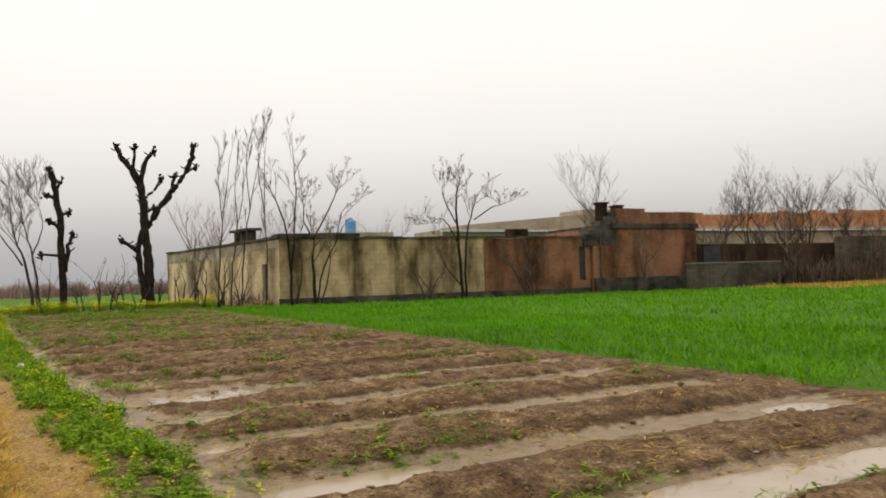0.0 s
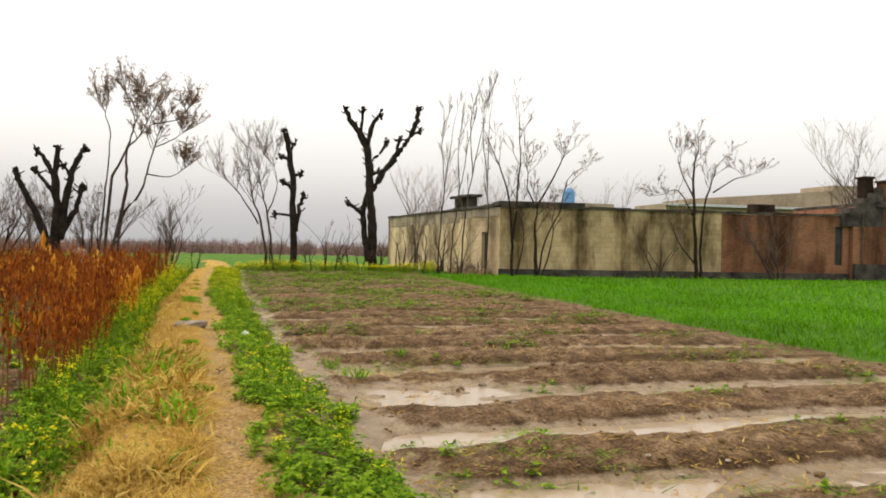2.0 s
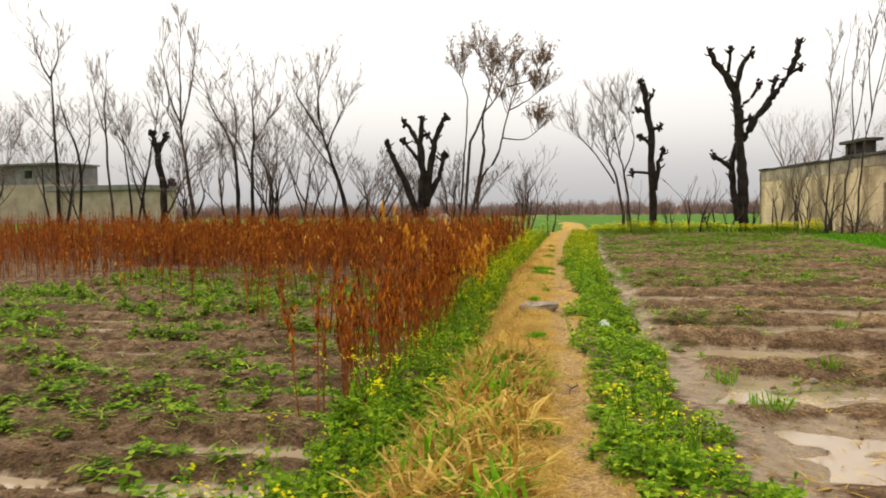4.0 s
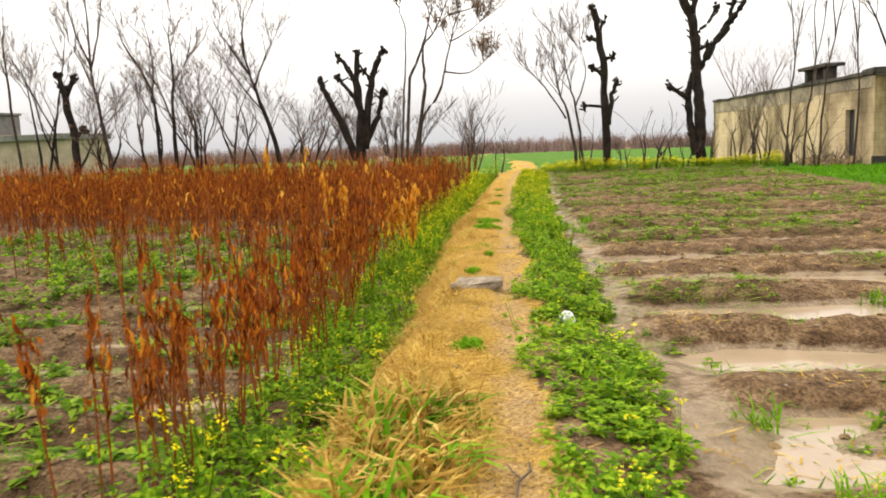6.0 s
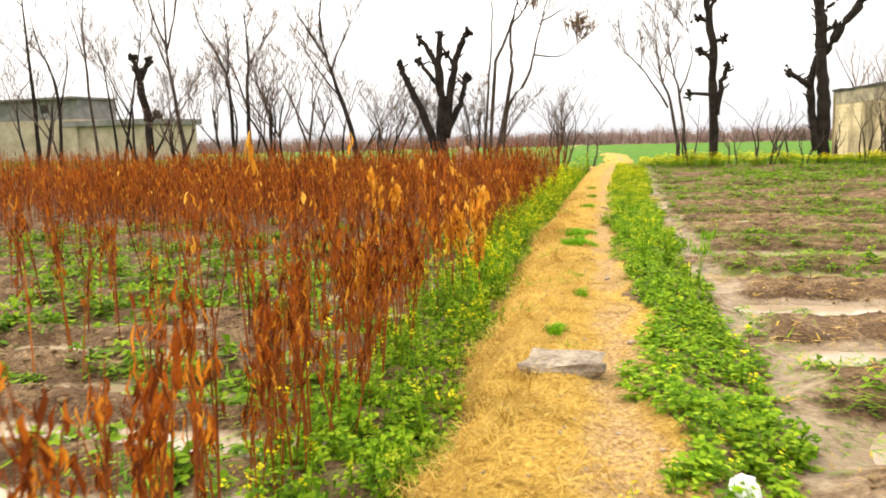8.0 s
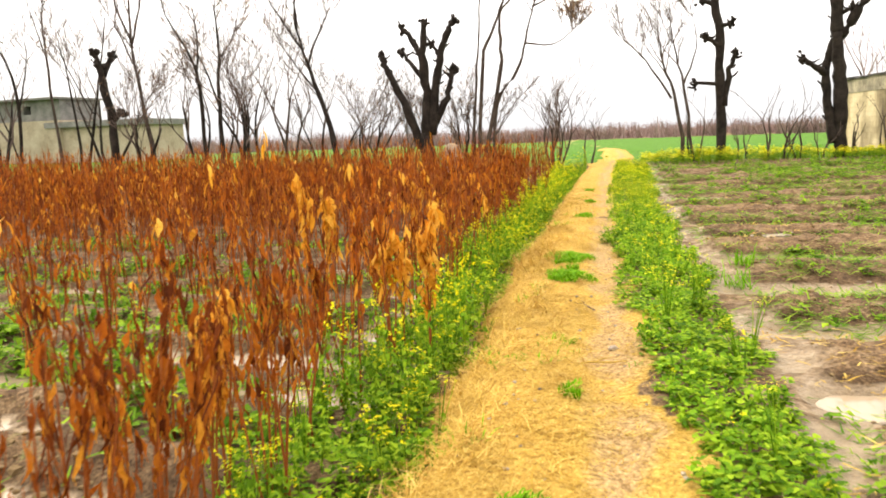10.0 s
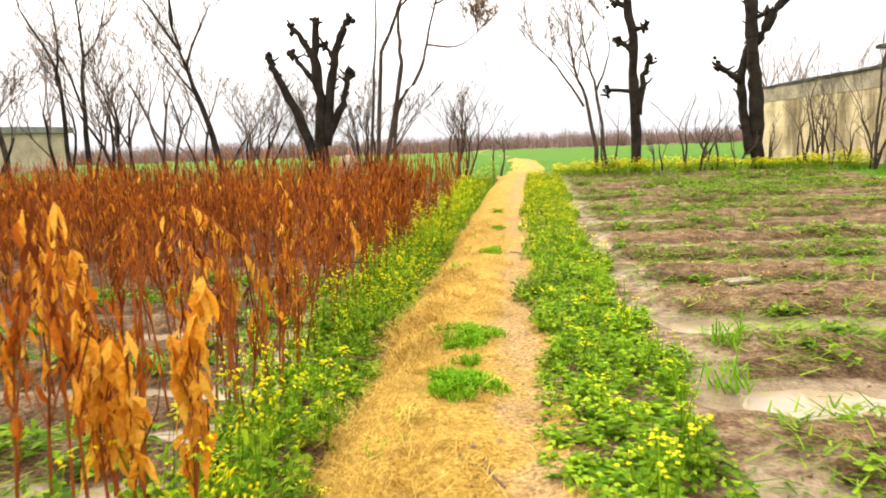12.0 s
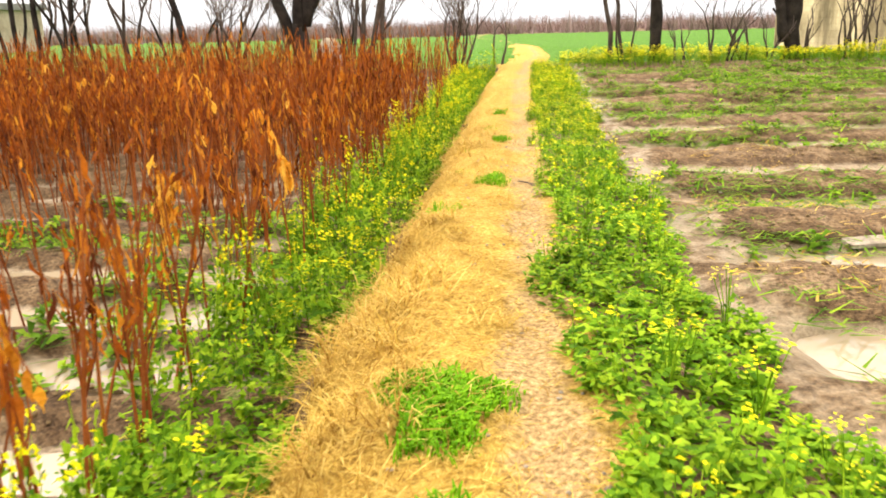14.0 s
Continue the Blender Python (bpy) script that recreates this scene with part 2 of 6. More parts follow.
BLOCK_DIM = block_material("stained_blockwork", (0.58, 0.46, 0.27), (0.5, 0.39, 0.225), (0.4, 0.305, 0.175), 0.62, 0.3, 0.97)
BRICK = block_material("red_brickwork", (0.36, 0.17, 0.095), (0.28, 0.125, 0.07), (0.19, 0.125, 0.085), 0.24, 0.09, 0.8)
BRICK_DARK = block_material("old_dark_brickwork", (0.09, 0.055, 0.038), (0.065, 0.04, 0.03), (0.06, 0.045, 0.036), 0.24, 0.09, 0.7)
GREY_BLOCK = block_material("grey_blockwork", (0.14, 0.12, 0.095), (0.1, 0.088, 0.07), (0.075, 0.064, 0.05), 0.45, 0.22, 0.6)
CREAM = rough_stuff("cream_render", (0.3, 0.24, 0.165), (0.46, 0.385, 0.28), 0.6, 0.9, 0.2, 8.0)
CONCRETE = rough_stuff("dark_weathered_concrete", (0.025, 0.023, 0.02), (0.12, 0.108, 0.092), 1.2, 0.9, 0.5, 12.0)
STAIN = rough_stuff("stained_cement_render", (0.14, 0.12, 0.095), (0.46, 0.385, 0.27), 0.9, 0.9, 0.3, 7.0)
SLAB = rough_stuff("grey_concrete", (0.13, 0.125, 0.115), (0.26, 0.245, 0.225), 0.8, 0.9, 0.3, 10.0)
ORANGE_BRICK = block_material("new_orange_brickwork", (0.62, 0.26, 0.11), (0.52, 0.2, 0.08), (0.4, 0.25, 0.15), 0.24, 0.09, 0.25)
SHEET = rough_stuff("pale_metal_sheet", (0.5, 0.54, 0.58), (0.66, 0.69, 0.72), 0.7, 0.5, 0.1, 6.0)
BLUE = rough_stuff("blue_plastic_tank", (0.1, 0.3, 0.6), (0.14, 0.38, 0.68), 2.0, 0.45, 0.1, 10.0)
DARK = rough_stuff("dark_painted_wood", (0.02, 0.022, 0.026), (0.05, 0.05, 0.055), 2.0, 0.7, 0.3, 20.0)


# ---- mesh helpers ----
class Soup:
    """Vertices and faces gathered for one mesh."""

    def __init__(self):
        self.v, self.f, self.m = [], [], []

    def add(self, verts, faces, mat=0):
        k = len(self.v)
        self.v.extend(verts)
        self.f.extend([tuple(i + k for i in f) for f in faces])
        self.m.extend([mat] * len(faces))

    def box(self, x0, x1, y0, y1, z0, z1, mat=0):
        vs = [(x, y, z) for z in (z0, z1) for y in (y0, y1) for x in (x0, x1)]
        self.add(vs, [(0, 2, 3, 1), (4, 5, 7, 6), (0, 1, 5, 4), (2, 6, 7, 3), (0, 4, 6, 2), (1, 3, 7, 5)], mat)

    def tube(self, pts, radii, sides=6, mat=0, cap=True):
        pts = [Vector(p) for p in pts]
        vs, fs = [], []
        ref = Vector((0.37, 0.21, 0.9)).normalized()
        for i, p in enumerate(pts):
            d = (pts[min(i + 1, len(pts) - 1)] - pts[max(i - 1, 0)]).normalized()
            a = d.cross(ref if abs(d.dot(ref)) < 0.95 else Vector((1, 0, 0))).normalized()
            b = d.cross(a)
            for s in range(sides):
                t = 2 * math.pi * s / sides
                vs.append(tuple(p + (a * math.cos(t) + b * math.sin(t)) * radii[i]))
        for i in range(len(pts) - 1):
            for s in range(sides):
                q = (s + 1) % sides
                fs.append((i * sides + s, i * sides + q, (i + 1) * sides + q, (i + 1) * sides + s))
        if cap:
            fs.append(tuple((len(pts) - 1) * sides + s for s in range(sides)))
            fs.append(tuple(reversed(range(sides))))
        self.add(vs, fs, mat)

    def blob(self, c, r, rng, squash=1.0, mat=0, sub=1):
        bm = bmesh.new()
        bmesh.ops.create_icosphere(bm, subdivisions=sub, radius=1.0)
        vs = []
        for v in bm.verts:
            k = r * rng.uniform(0.72, 1.2)
            vs.append((c[0] + v.co.x * k, c[1] + v.co.y * k, c[2] + v.co.z * k * squash))
        fs = [tuple(v.index for v in f.verts) for f in bm.faces]
        bm.free()
        self.add(vs, fs, mat)

    def strip(self, pts, widths, side, mat=0):
        """A narrow leaf along pts, as wide as widths, opened towards side."""
        side = Vector(side).normalized()
        vs = []
        for p, w in zip(pts, widths):
            p = Vector(p)
            vs += [tuple(p - side * w / 2), tuple(p + side * w / 2)]
        self.add(vs, [(2 * i, 2 * i + 1, 2 * i + 3, 2 * i + 2) for i in range(len(pts) - 1)], mat)

    def mesh(self, name, mats, smooth=False):
        me = bpy.data.meshes.new(name)
        me.from_pydata(self.v, [], self.f)
        for k in mats:
            me.materials.append(k)
        if len(mats) > 1:
            me.polygons.foreach_set("material_index", self.m)
        if smooth:
            me.polygons.foreach_set("use_smooth", [True] * len(self.f))
        me.update()
        return me

    def tris(self):
        v = np.array(self.v, dtype=np.float32)
        t, m = [], []
        for f, k in zip(self.f, self.m):
            for i in range(1, len(f) - 1):
                t.append((f[0], f[i], f[i + 1]))
                m.append(k)
        return v, np.array(t, dtype=np.int32), np.array(m, dtype=np.int32)


def part(name, soup, material, parent, label="", smooth=False):
    mats = list(material) if isinstance(material, (tuple, list)) else [material]
    ob = new(name, soup.mesh(name, mats, smooth))
    ob.parent = parent
    if label:
        tagged(ob, label)
    return ob


def scatter(name, templates, spots, mats, smooth=False):
    """Joins many small plants into one mesh. spots: rows of x, y, z, turn, size, height factor, lean x, lean y, template number."""
    packs = [s.tris() for s in templates]
    vs, fs, ms, base = [], [], [], 0
    spots = np.asarray(spots, dtype=np.float64)
    for k, (v, t, m) in enumerate(packs):
        s = spots[spots[:, 8].astype(int) == k]
        if not len(s):
            continue
        ca, sa = np.cos(s[:, 3])[:, None], np.sin(s[:, 3])[:, None]
        size, tall = s[:, 4][:, None], s[:, 5][:, None]
        z = v[None, :, 2] * size * tall
        x = (v[None, :, 0] * ca - v[None, :, 1] * sa) * size + s[:, 6][:, None] * z + s[:, 0][:, None]
        y = (v[None, :, 0] * sa + v[None, :, 1] * ca) * size + s[:, 7][:, None] * z + s[:, 1][:, None]
        z = z + s[:, 2][:, None]
        vs.append(np.stack([x, y, z], -1).reshape(-1, 3))
        n = len(v)
        fs.append((t[None] + (base + n * np.arange(len(s)))[:, None, None]).reshape(-1, 3))
        ms.append(np.tile(m, len(s)))
        base += n * len(s)
    v, f, m = np.concatenate(vs), np.concatenate(fs), np.concatenate(ms)
    me = bpy.data.meshes.new(name)
    me.vertices.add(len(v))
    me.vertices.foreach_set("co", v.astype(np.float32).ravel())
    me.loops.add(len(f) * 3)
    me.loops.foreach_set("vertex_index", f.astype(np.int32).ravel())
    me.polygons.add(len(f))
    me.polygons.foreach_set("loop_start", np.arange(0, len(f) * 3, 3, dtype=np.int32))
    me.polygons.foreach_set("material_index", m.astype(np.int32))
    me.polygons.foreach_set("use_smooth", np.full(len(f), smooth))
    for k in mats:
        me.materials.append(k)
    me.update(calc_edges=True)
    me.validate()
    return new(name, me)


def lattice(x, y, size, seed):
    """Smooth value noise from 0 to 1 over the plan, cells of the given size."""
    table = np.random.RandomState(seed).rand(256, 256)
    u, v = np.asarray(x) / size + 57.3, np.asarray(y) / size + 91.7
    i, j = np.floor(u).astype(int), np.floor(v).astype(int)
    a, b = u - i, v - j
    a, b = a * a * (3 - 2 * a), b * b * (3 - 2 * b)
    g = lambda p, q: table[p % 256, q % 256]
    return (g(i, j) * (1 - a) + g(i + 1, j) * a) * (1 - b) + (g(i, j + 1) * (1 - a) + g(i + 1, j + 1) * a) * b


def smooth01(v):
    v = np.clip(v, 0, 1)
    return v * v * (3 - 2 * v)


# ---- plan: lines that run along the footpath ----
def path_mid(y):
    return np.interp(y, [0, 8, 14, 18, 24, 32, 40, 50, 58, 75, 90, 120], [0.5, 0.4, 0.24, 0.1, -0.05, -0.12, -0.2, 0.1, 0.55, 0.2, -1.5, -6])


def crest_left(y):
    return 0.05 * np.sin(np.asarray(y) * 2.7 + 4) + 0.03 * np.sin(np.asarray(y) * 6.1) + np.interp(y, [0, 12, 16, 18, 24, 30, 45, 58, 75, 90, 120], [-0.35, -0.43, -0.47, -0.6, -0.74, -0.78, -0.8, -0.1, -0.45, -2.2, -7])


def crest_right(y):
    return 0.05 * np.sin(np.asarray(y) * 2.3) + 0.04 * np.sin(np.asarray(y) * 5.1 + 1) + np.interp(y, [0, 8, 12, 18, 24, 30, 45, 58, 75, 90, 120], [0.8, 0.6, 0.47, 0.35, 0.13, 0.1, 0.25, 1.1, 0.85, -0.7, -5])


def strip_right(y):
    return 0.06 * np.sin(np.asarray(y) * 1.9 + 2) + 0.05 * np.sin(np.asarray(y) * 4.3) + np.interp(y, [0, 9, 14, 22, 30, 40, 55, 75, 120], [1.45, 1.32, 1.06, 1.0, 1.0, 1.2, 1.7, 1.5, -4])


def weeds_left(y):
    return np.interp(y, [0, 8, 14, 20, 25, 50, 120], [-1.35, -1.4, -1.5, -1.7, -1.85, -2.0, -9])


def wheat_edge(y):
    return 8.0 + 0.073 * np.asarray(y)


FURROW, FIRST, LEFT_FURROW = 1.655, 3.55, 0.92
LEFT_LEVEL = -0.28
BUND_Y = 47.6
POOLS = ((1.95, 23.55, 0.75, 0.32), (2.2, 25.0, 0.85, 0.28), (1.68, 21.66, 0.33, 0.22), (2.55, 10.9, 0.95, 0.36), (2.9, 14.58, 0.95, 0.16), (2.7, 15.25, 1.4, 0.26),
         (2.25, 13.85, 0.75, 0.28), (2.6, 16.95, 1.2, 0.17), (1.85, 18.55, 0.65, 0.16), (1.85, 12.45, 0.35, 0.17), (4.2, 16.9, 0.7, 0.14), (3.9, 12.0, 0.8, 0.25), (3.3, 20.1, 0.5, 0.13))


def ground_height(x, y):
    x, y = np.asarray(x, dtype=float), np.asarray(y, dtype=float)
    cl, cr, sr, wl_ = crest_left(y) + 0.22 * (lattice(x, y, 0.9, 15) - 0.5), crest_right(y), strip_right(y) + 0.25 * (lattice(x, y, 0.8, 16) - 0.5), weeds_left(y)
    wob = (lattice(x, y, 2.2, 3) - 0.5)
    fine = (lattice(x, y, 0.23, 4) - 0.5) * 0.6 + (lattice(x, y, 0.09, 5) - 0.5) * 0.4
    mid = lattice(x, y, 0.7, 6) - 0.5
    bend = 0.35 * (lattice(x, y, 3.0, 8) - 0.5)
    ridge = 0.5 - 0.5 * np.cos(2 * np.pi * (y + bend - FIRST) / FURROW)
    flat = np.clip((ridge - 0.16) / 0.84, 0, 1)
    right = -0.03 + 0.165 * flat ** 0.8 + 0.075 * wob + 0.085 * mid * (0.4 + 0.6 * ridge) + 0.11 * fine * (0.3 + 0.7 * ridge)
    right = right + 0.035 * smooth01((y - 8.6) / 1.4) * (1 - ridge) ** 2
    ragged = lattice(x, y, 0.28, 18) - 0.5
    for px, py, rx, ry in POOLS:
        right = right - 0.105 * np.exp(-(((x - px) / (1.15 * rx)) ** 2 + ((y - py) / (1.15 * ry)) ** 2 + 0.6 * mid + 0.9 * ragged) ** 2)
    fade = smooth01((x - wheat_edge(y) + 0.9) / 0.6)
    right = right * (1 - fade) + (0.06 + 0.03 * mid + 0.04 * fine) * fade
    bund = smooth01((x - sr - 0.05) / 0.45)
    right = right * bund + (0.045 + 0.05 * mid + 0.03 * fine) * (1 - bund)
    ridge_l = 0.5 - 0.5 * np.cos(2 * np.pi * (y + bend * 0.8) / LEFT_FURROW)
    left = LEFT_LEVEL - 0.065 + 0.15 * ridge_l + 0.06 * wob + 0.08 * mid + 0.08 * fine
    gutter = np.exp(-((x - wl_ + 0.25) / 0.28) ** 2)
    left = left - 0.03 * gutter - 0.02 * smooth01((y - 13.2) / 1.5)
    crest = 0.2 + 0.05 * mid + 0.04 * fine - 0.05 * np.exp(-((x - path_mid(y)) / 0.17) ** 2)
    a = smooth01((x - cl + 0.42) / 0.56)
    b = smooth01((x - cr) / (sr - cr))
    h = left * (1 - a) + crest * a
    h = np.where(x > cr, crest * (1 - b) + right * b, h)
    wheat = smooth01((x - wheat_edge(y)) / 0.5)
    h = np.where(x > 4, right * (1 - wheat) + (0.07 + 0.05 * wob) * wheat, h)
    far = smooth01((y - 46.0) / 2.5)
    level = 0.05 + 0.06 * wob + 0.12 * np.exp(-((y - BUND_Y - 1.4) / 1.3) ** 2)
    lower = LEFT_LEVEL + 0.12 + 0.25 * np.exp(-((y - BUND_Y - 1.0) / 1.2) ** 2)
    a2 = smooth01((x - wl_ + 1.5) / (cl - wl_ + 1.5))
    keep = np.exp(-((x - path_mid(y)) / 0.5) ** 2)
    h_far = lower * (1 - a2) + level * a2 + 0.12 * keep
    h = h * (1 - far) + h_far * far
    out = smooth01((np.abs(x) + np.abs(y - 25) - 130) / 60)
    return h * (1 - out)


def spread(stops):
    """Coordinates with a chosen spacing on each stretch."""
    out = [stops[0][0]]
    for (a, step), (b, _) in zip(stops, stops[1:]):
        n = max(1, int(round((b - a) / step)))
        out += [a + (b - a) * (i + 1) / n for i in range(n)]
    return np.array(out)


def make_ground():
    xs = spread([(-3000, 500), (-500, 100), (-100, 10), (-30, 1.0), (-12, 0.3), (-6, 0.11), (-2.2, 0.062), (2.5, 0.11), (6, 0.22), (12.5, 0.8), (30, 5), (100, 50), (500, 500), (3000, 1)])
    ys = spread([(-3000, 500), (-500, 100), (-100, 10), (-10, 1.0), (-3, 0.15), (1.5, 0.1), (6, 0.072), (28, 0.11), (38, 0.17), (52, 0.8), (70, 4), (130, 40), (500, 500), (3000, 1)])
    X, Y = np.meshgrid(xs, ys)
    Z = ground_height(X, Y)
    me = bpy.data.meshes.new("ground")
    nx, ny = len(xs), len(ys)
    idx = np.arange(nx * ny).reshape(ny, nx)
    quads = np.stack([idx[:-1, :-1], idx[:-1, 1:], idx[1:, 1:], idx[1:, :-1]], -1).reshape(-1, 4)
    me.vertices.add(nx * ny)
    me.vertices.foreach_set("co", np.stack([X, Y, Z], -1).astype(np.float32).ravel())
    me.loops.add(quads.size)
    me.loops.foreach_set("vertex_index", quads.astype(np.int32).ravel())
    me.polygons.add(len(quads))
    me.polygons.foreach_set("loop_start", np.arange(0, quads.size, 4, dtype=np.int32))
    me.polygons.foreach_set("use_smooth", np.full(len(quads), True))
    near = Y < 50.5
    cl, cr, sr, wl_, we = crest_left(Y), crest_right(Y), strip_right(Y), weeds_left(Y), wheat_edge(Y)
    rag = lattice(X, Y, 0.5, 17) - 0.5
    on_bank = (X > cl - 0.36 + 0.3 * rag) & (X < cr + 0.05 + 0.2 * rag)
    cover = {
        "trod": (np.interp(Y, [12, 17], [0.85, 0.6]) + 0.7 * rag) * np.exp(-((X - path_mid(Y) - 0.04 - 0.25 * (lattice(X, Y, 0.35, 24) - 0.5)) / 0.2) ** 2) + 0.25 * (lattice(X, Y, 0.3, 25) - 0.2) * (on_bank & near & (X > path_mid(Y) - 0.15)),
        "dry": 1.0 * on_bank * (Y < 80) + 0.6 * ((X > 50) & (Y < 42) & (Y > 25)),
        "green": 0.25 * ((X > cr + 0.15 * rag) & (X < sr - 0.1 + 0.3 * rag) & near) + 0.35 * ((X < cl - 0.36) & (X > wl_ + 0.1) & near) + 1.2 * ((X > we + 0.15) & near & (X < 60)) + 1.2 * (~near) * ((np.abs(X - path_mid(Y)) > 0.6) | (Y > 80)) * (Y < 140)
                 + 0.3 * ((X < wl_) & near) * lattice(X, Y, 1.1, 22),
        # Right: shade painted on near ridge flanks over a damp band; left: damp soil.
        "damp_shade": np.where(X > sr, np.exp(-((0.5 - 0.5 * np.cos(2 * np.pi * (Y + 0.35 * (lattice(X, Y, 3.0, 8) - 0.5) - FIRST) / FURROW) - 0.38) / 0.2) ** 2) * (0.65 + 0.35 * np.sin(2 * np.pi * (Y + 0.35 * (lattice(X, Y, 3.0, 8) - 0.5) - FIRST) / FURROW)) * ((X > sr + 0.3) & (X < we) & near), (0.9 - 0.55 * (0.5 - 0.5 * np.cos(2 * np.pi * (Y + 0.28 * (lattice(X, Y, 3.0, 8) - 0.5)) / LEFT_FURROW))) * ((X < wl_) & near)),
        "wet": 0.95 * smooth01((0.06 - Z) / 0.07) * ((X > sr) & (X < we) & near) + 0.5 * smooth01((sr + 0.55 - X) / 0.3) * ((X > sr) & near) * (0.4 + lattice(X, Y, 0.6, 23)) + 0.85 * smooth01((LEFT_LEVEL - 0.035 - Z) / 0.04) * ((X < wl_) & near),
    }
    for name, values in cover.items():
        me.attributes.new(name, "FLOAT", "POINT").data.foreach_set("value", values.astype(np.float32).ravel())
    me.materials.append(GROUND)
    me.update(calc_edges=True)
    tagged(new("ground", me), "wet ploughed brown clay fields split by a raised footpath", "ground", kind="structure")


make_ground()


def make_water(name, x0, x1, y0, y1, z, label):
    bm = bmesh.new()
    bmesh.ops.create_grid(bm, x_segments=8, y_segments=16, size=0.5)
    for v in bm.verts:
        v.co = Vector((x0 + (v.co.x + 0.5) * (x1 - x0), y0 + (v.co.y + 0.5) * (y1 - y0), z))
    me = bpy.data.meshes.new(name)
    bm.to_mesh(me)
    bm.free()
    me.materials.append(WATER)
    return tagged(new(name, me), label, "water", kind="structure")


make_water("water", 1.1, 11.5, 1.5, 45, -0.012, "shallow muddy rain water standing in the furrows")
make_water("water", -25, -1.45, 3, 44, LEFT_LEVEL - 0.066, "muddy rain water between the dry stalks")


# ---- compound on the far side of the wheat ----
def wall_run(p, q, thick, z0, z1, holes=(), z1b=None):
    """A wall from p to q in plan, with rectangular openings (from, to, low, high) through it."""
    s = Soup()
    p, q = Vector((*p, 0)), Vector((*q, 0))
    d = (q - p).normalized()
    nrm = Vector((-d.y, d.x, 0)) * thick
    length = (q - p).length
    z1b = z1 if z1b is None else z1b
    top = lambda u: z1 + (z1b - z1) * u / length

    def piece(a, b, lo, hi_a, hi_b):
        A, B = p + d * a, p + d * b
        vs = [tuple(v + Vector((0, 0, z))) for v, z in ((A, lo), (B, lo), (B + nrm, lo), (A + nrm, lo), (A, hi_a), (B, hi_b), (B + nrm, hi_b), (A + nrm, hi_a))]
        s.add(vs, [(0, 1, 5, 4), (1, 2, 6, 5), (2, 3, 7, 6), (3, 0, 4, 7), (4, 5, 6, 7), (3, 2, 1, 0)])

    at = 0.0
    for a, b, lo, hi in holes:
        piece(at, a, z0, top(at), top(a))
        if lo > z0:
            piece(a, b, z0, lo, lo)
        piece(a, b, hi, top(a), top(b))
        at = b
    piece(at, length, z0, top(at), top(length))
    return s


def along(p, q, u):
    d = (Vector((*q, 0)) - Vector((*p, 0))).normalized()
    return Vector((*p, 0)) + d * u


def turned_box(s, p, q, u0, u1, out0, out1, z0, z1, mat=0):
    """A box on the wall line p-q: from u0 to u1 along it, out0 to out1 behind it."""
    d = (Vector((*q, 0)) - Vector((*p, 0))).normalized()
    nrm = Vector((-d.y, d.x, 0))
    vs = []
    for z in (z0, z1):
        for o in (out0, out1):
            for u in (u0, u1):
                vs.append(tuple(Vector((*p, 0)) + d * u + nrm * o + Vector((0, 0, z))))
    s.add(vs, [(0, 2, 3, 1), (4, 5, 7, 6), (0, 1, 5, 4), (2, 6, 7, 3), (0, 4, 6, 2), (1, 3, 7, 5)], mat)


CORNER, FAR_LEFT, FRONT_END = (15.7, 45.3), (14.0, 68.0), (37.6, 43.0)


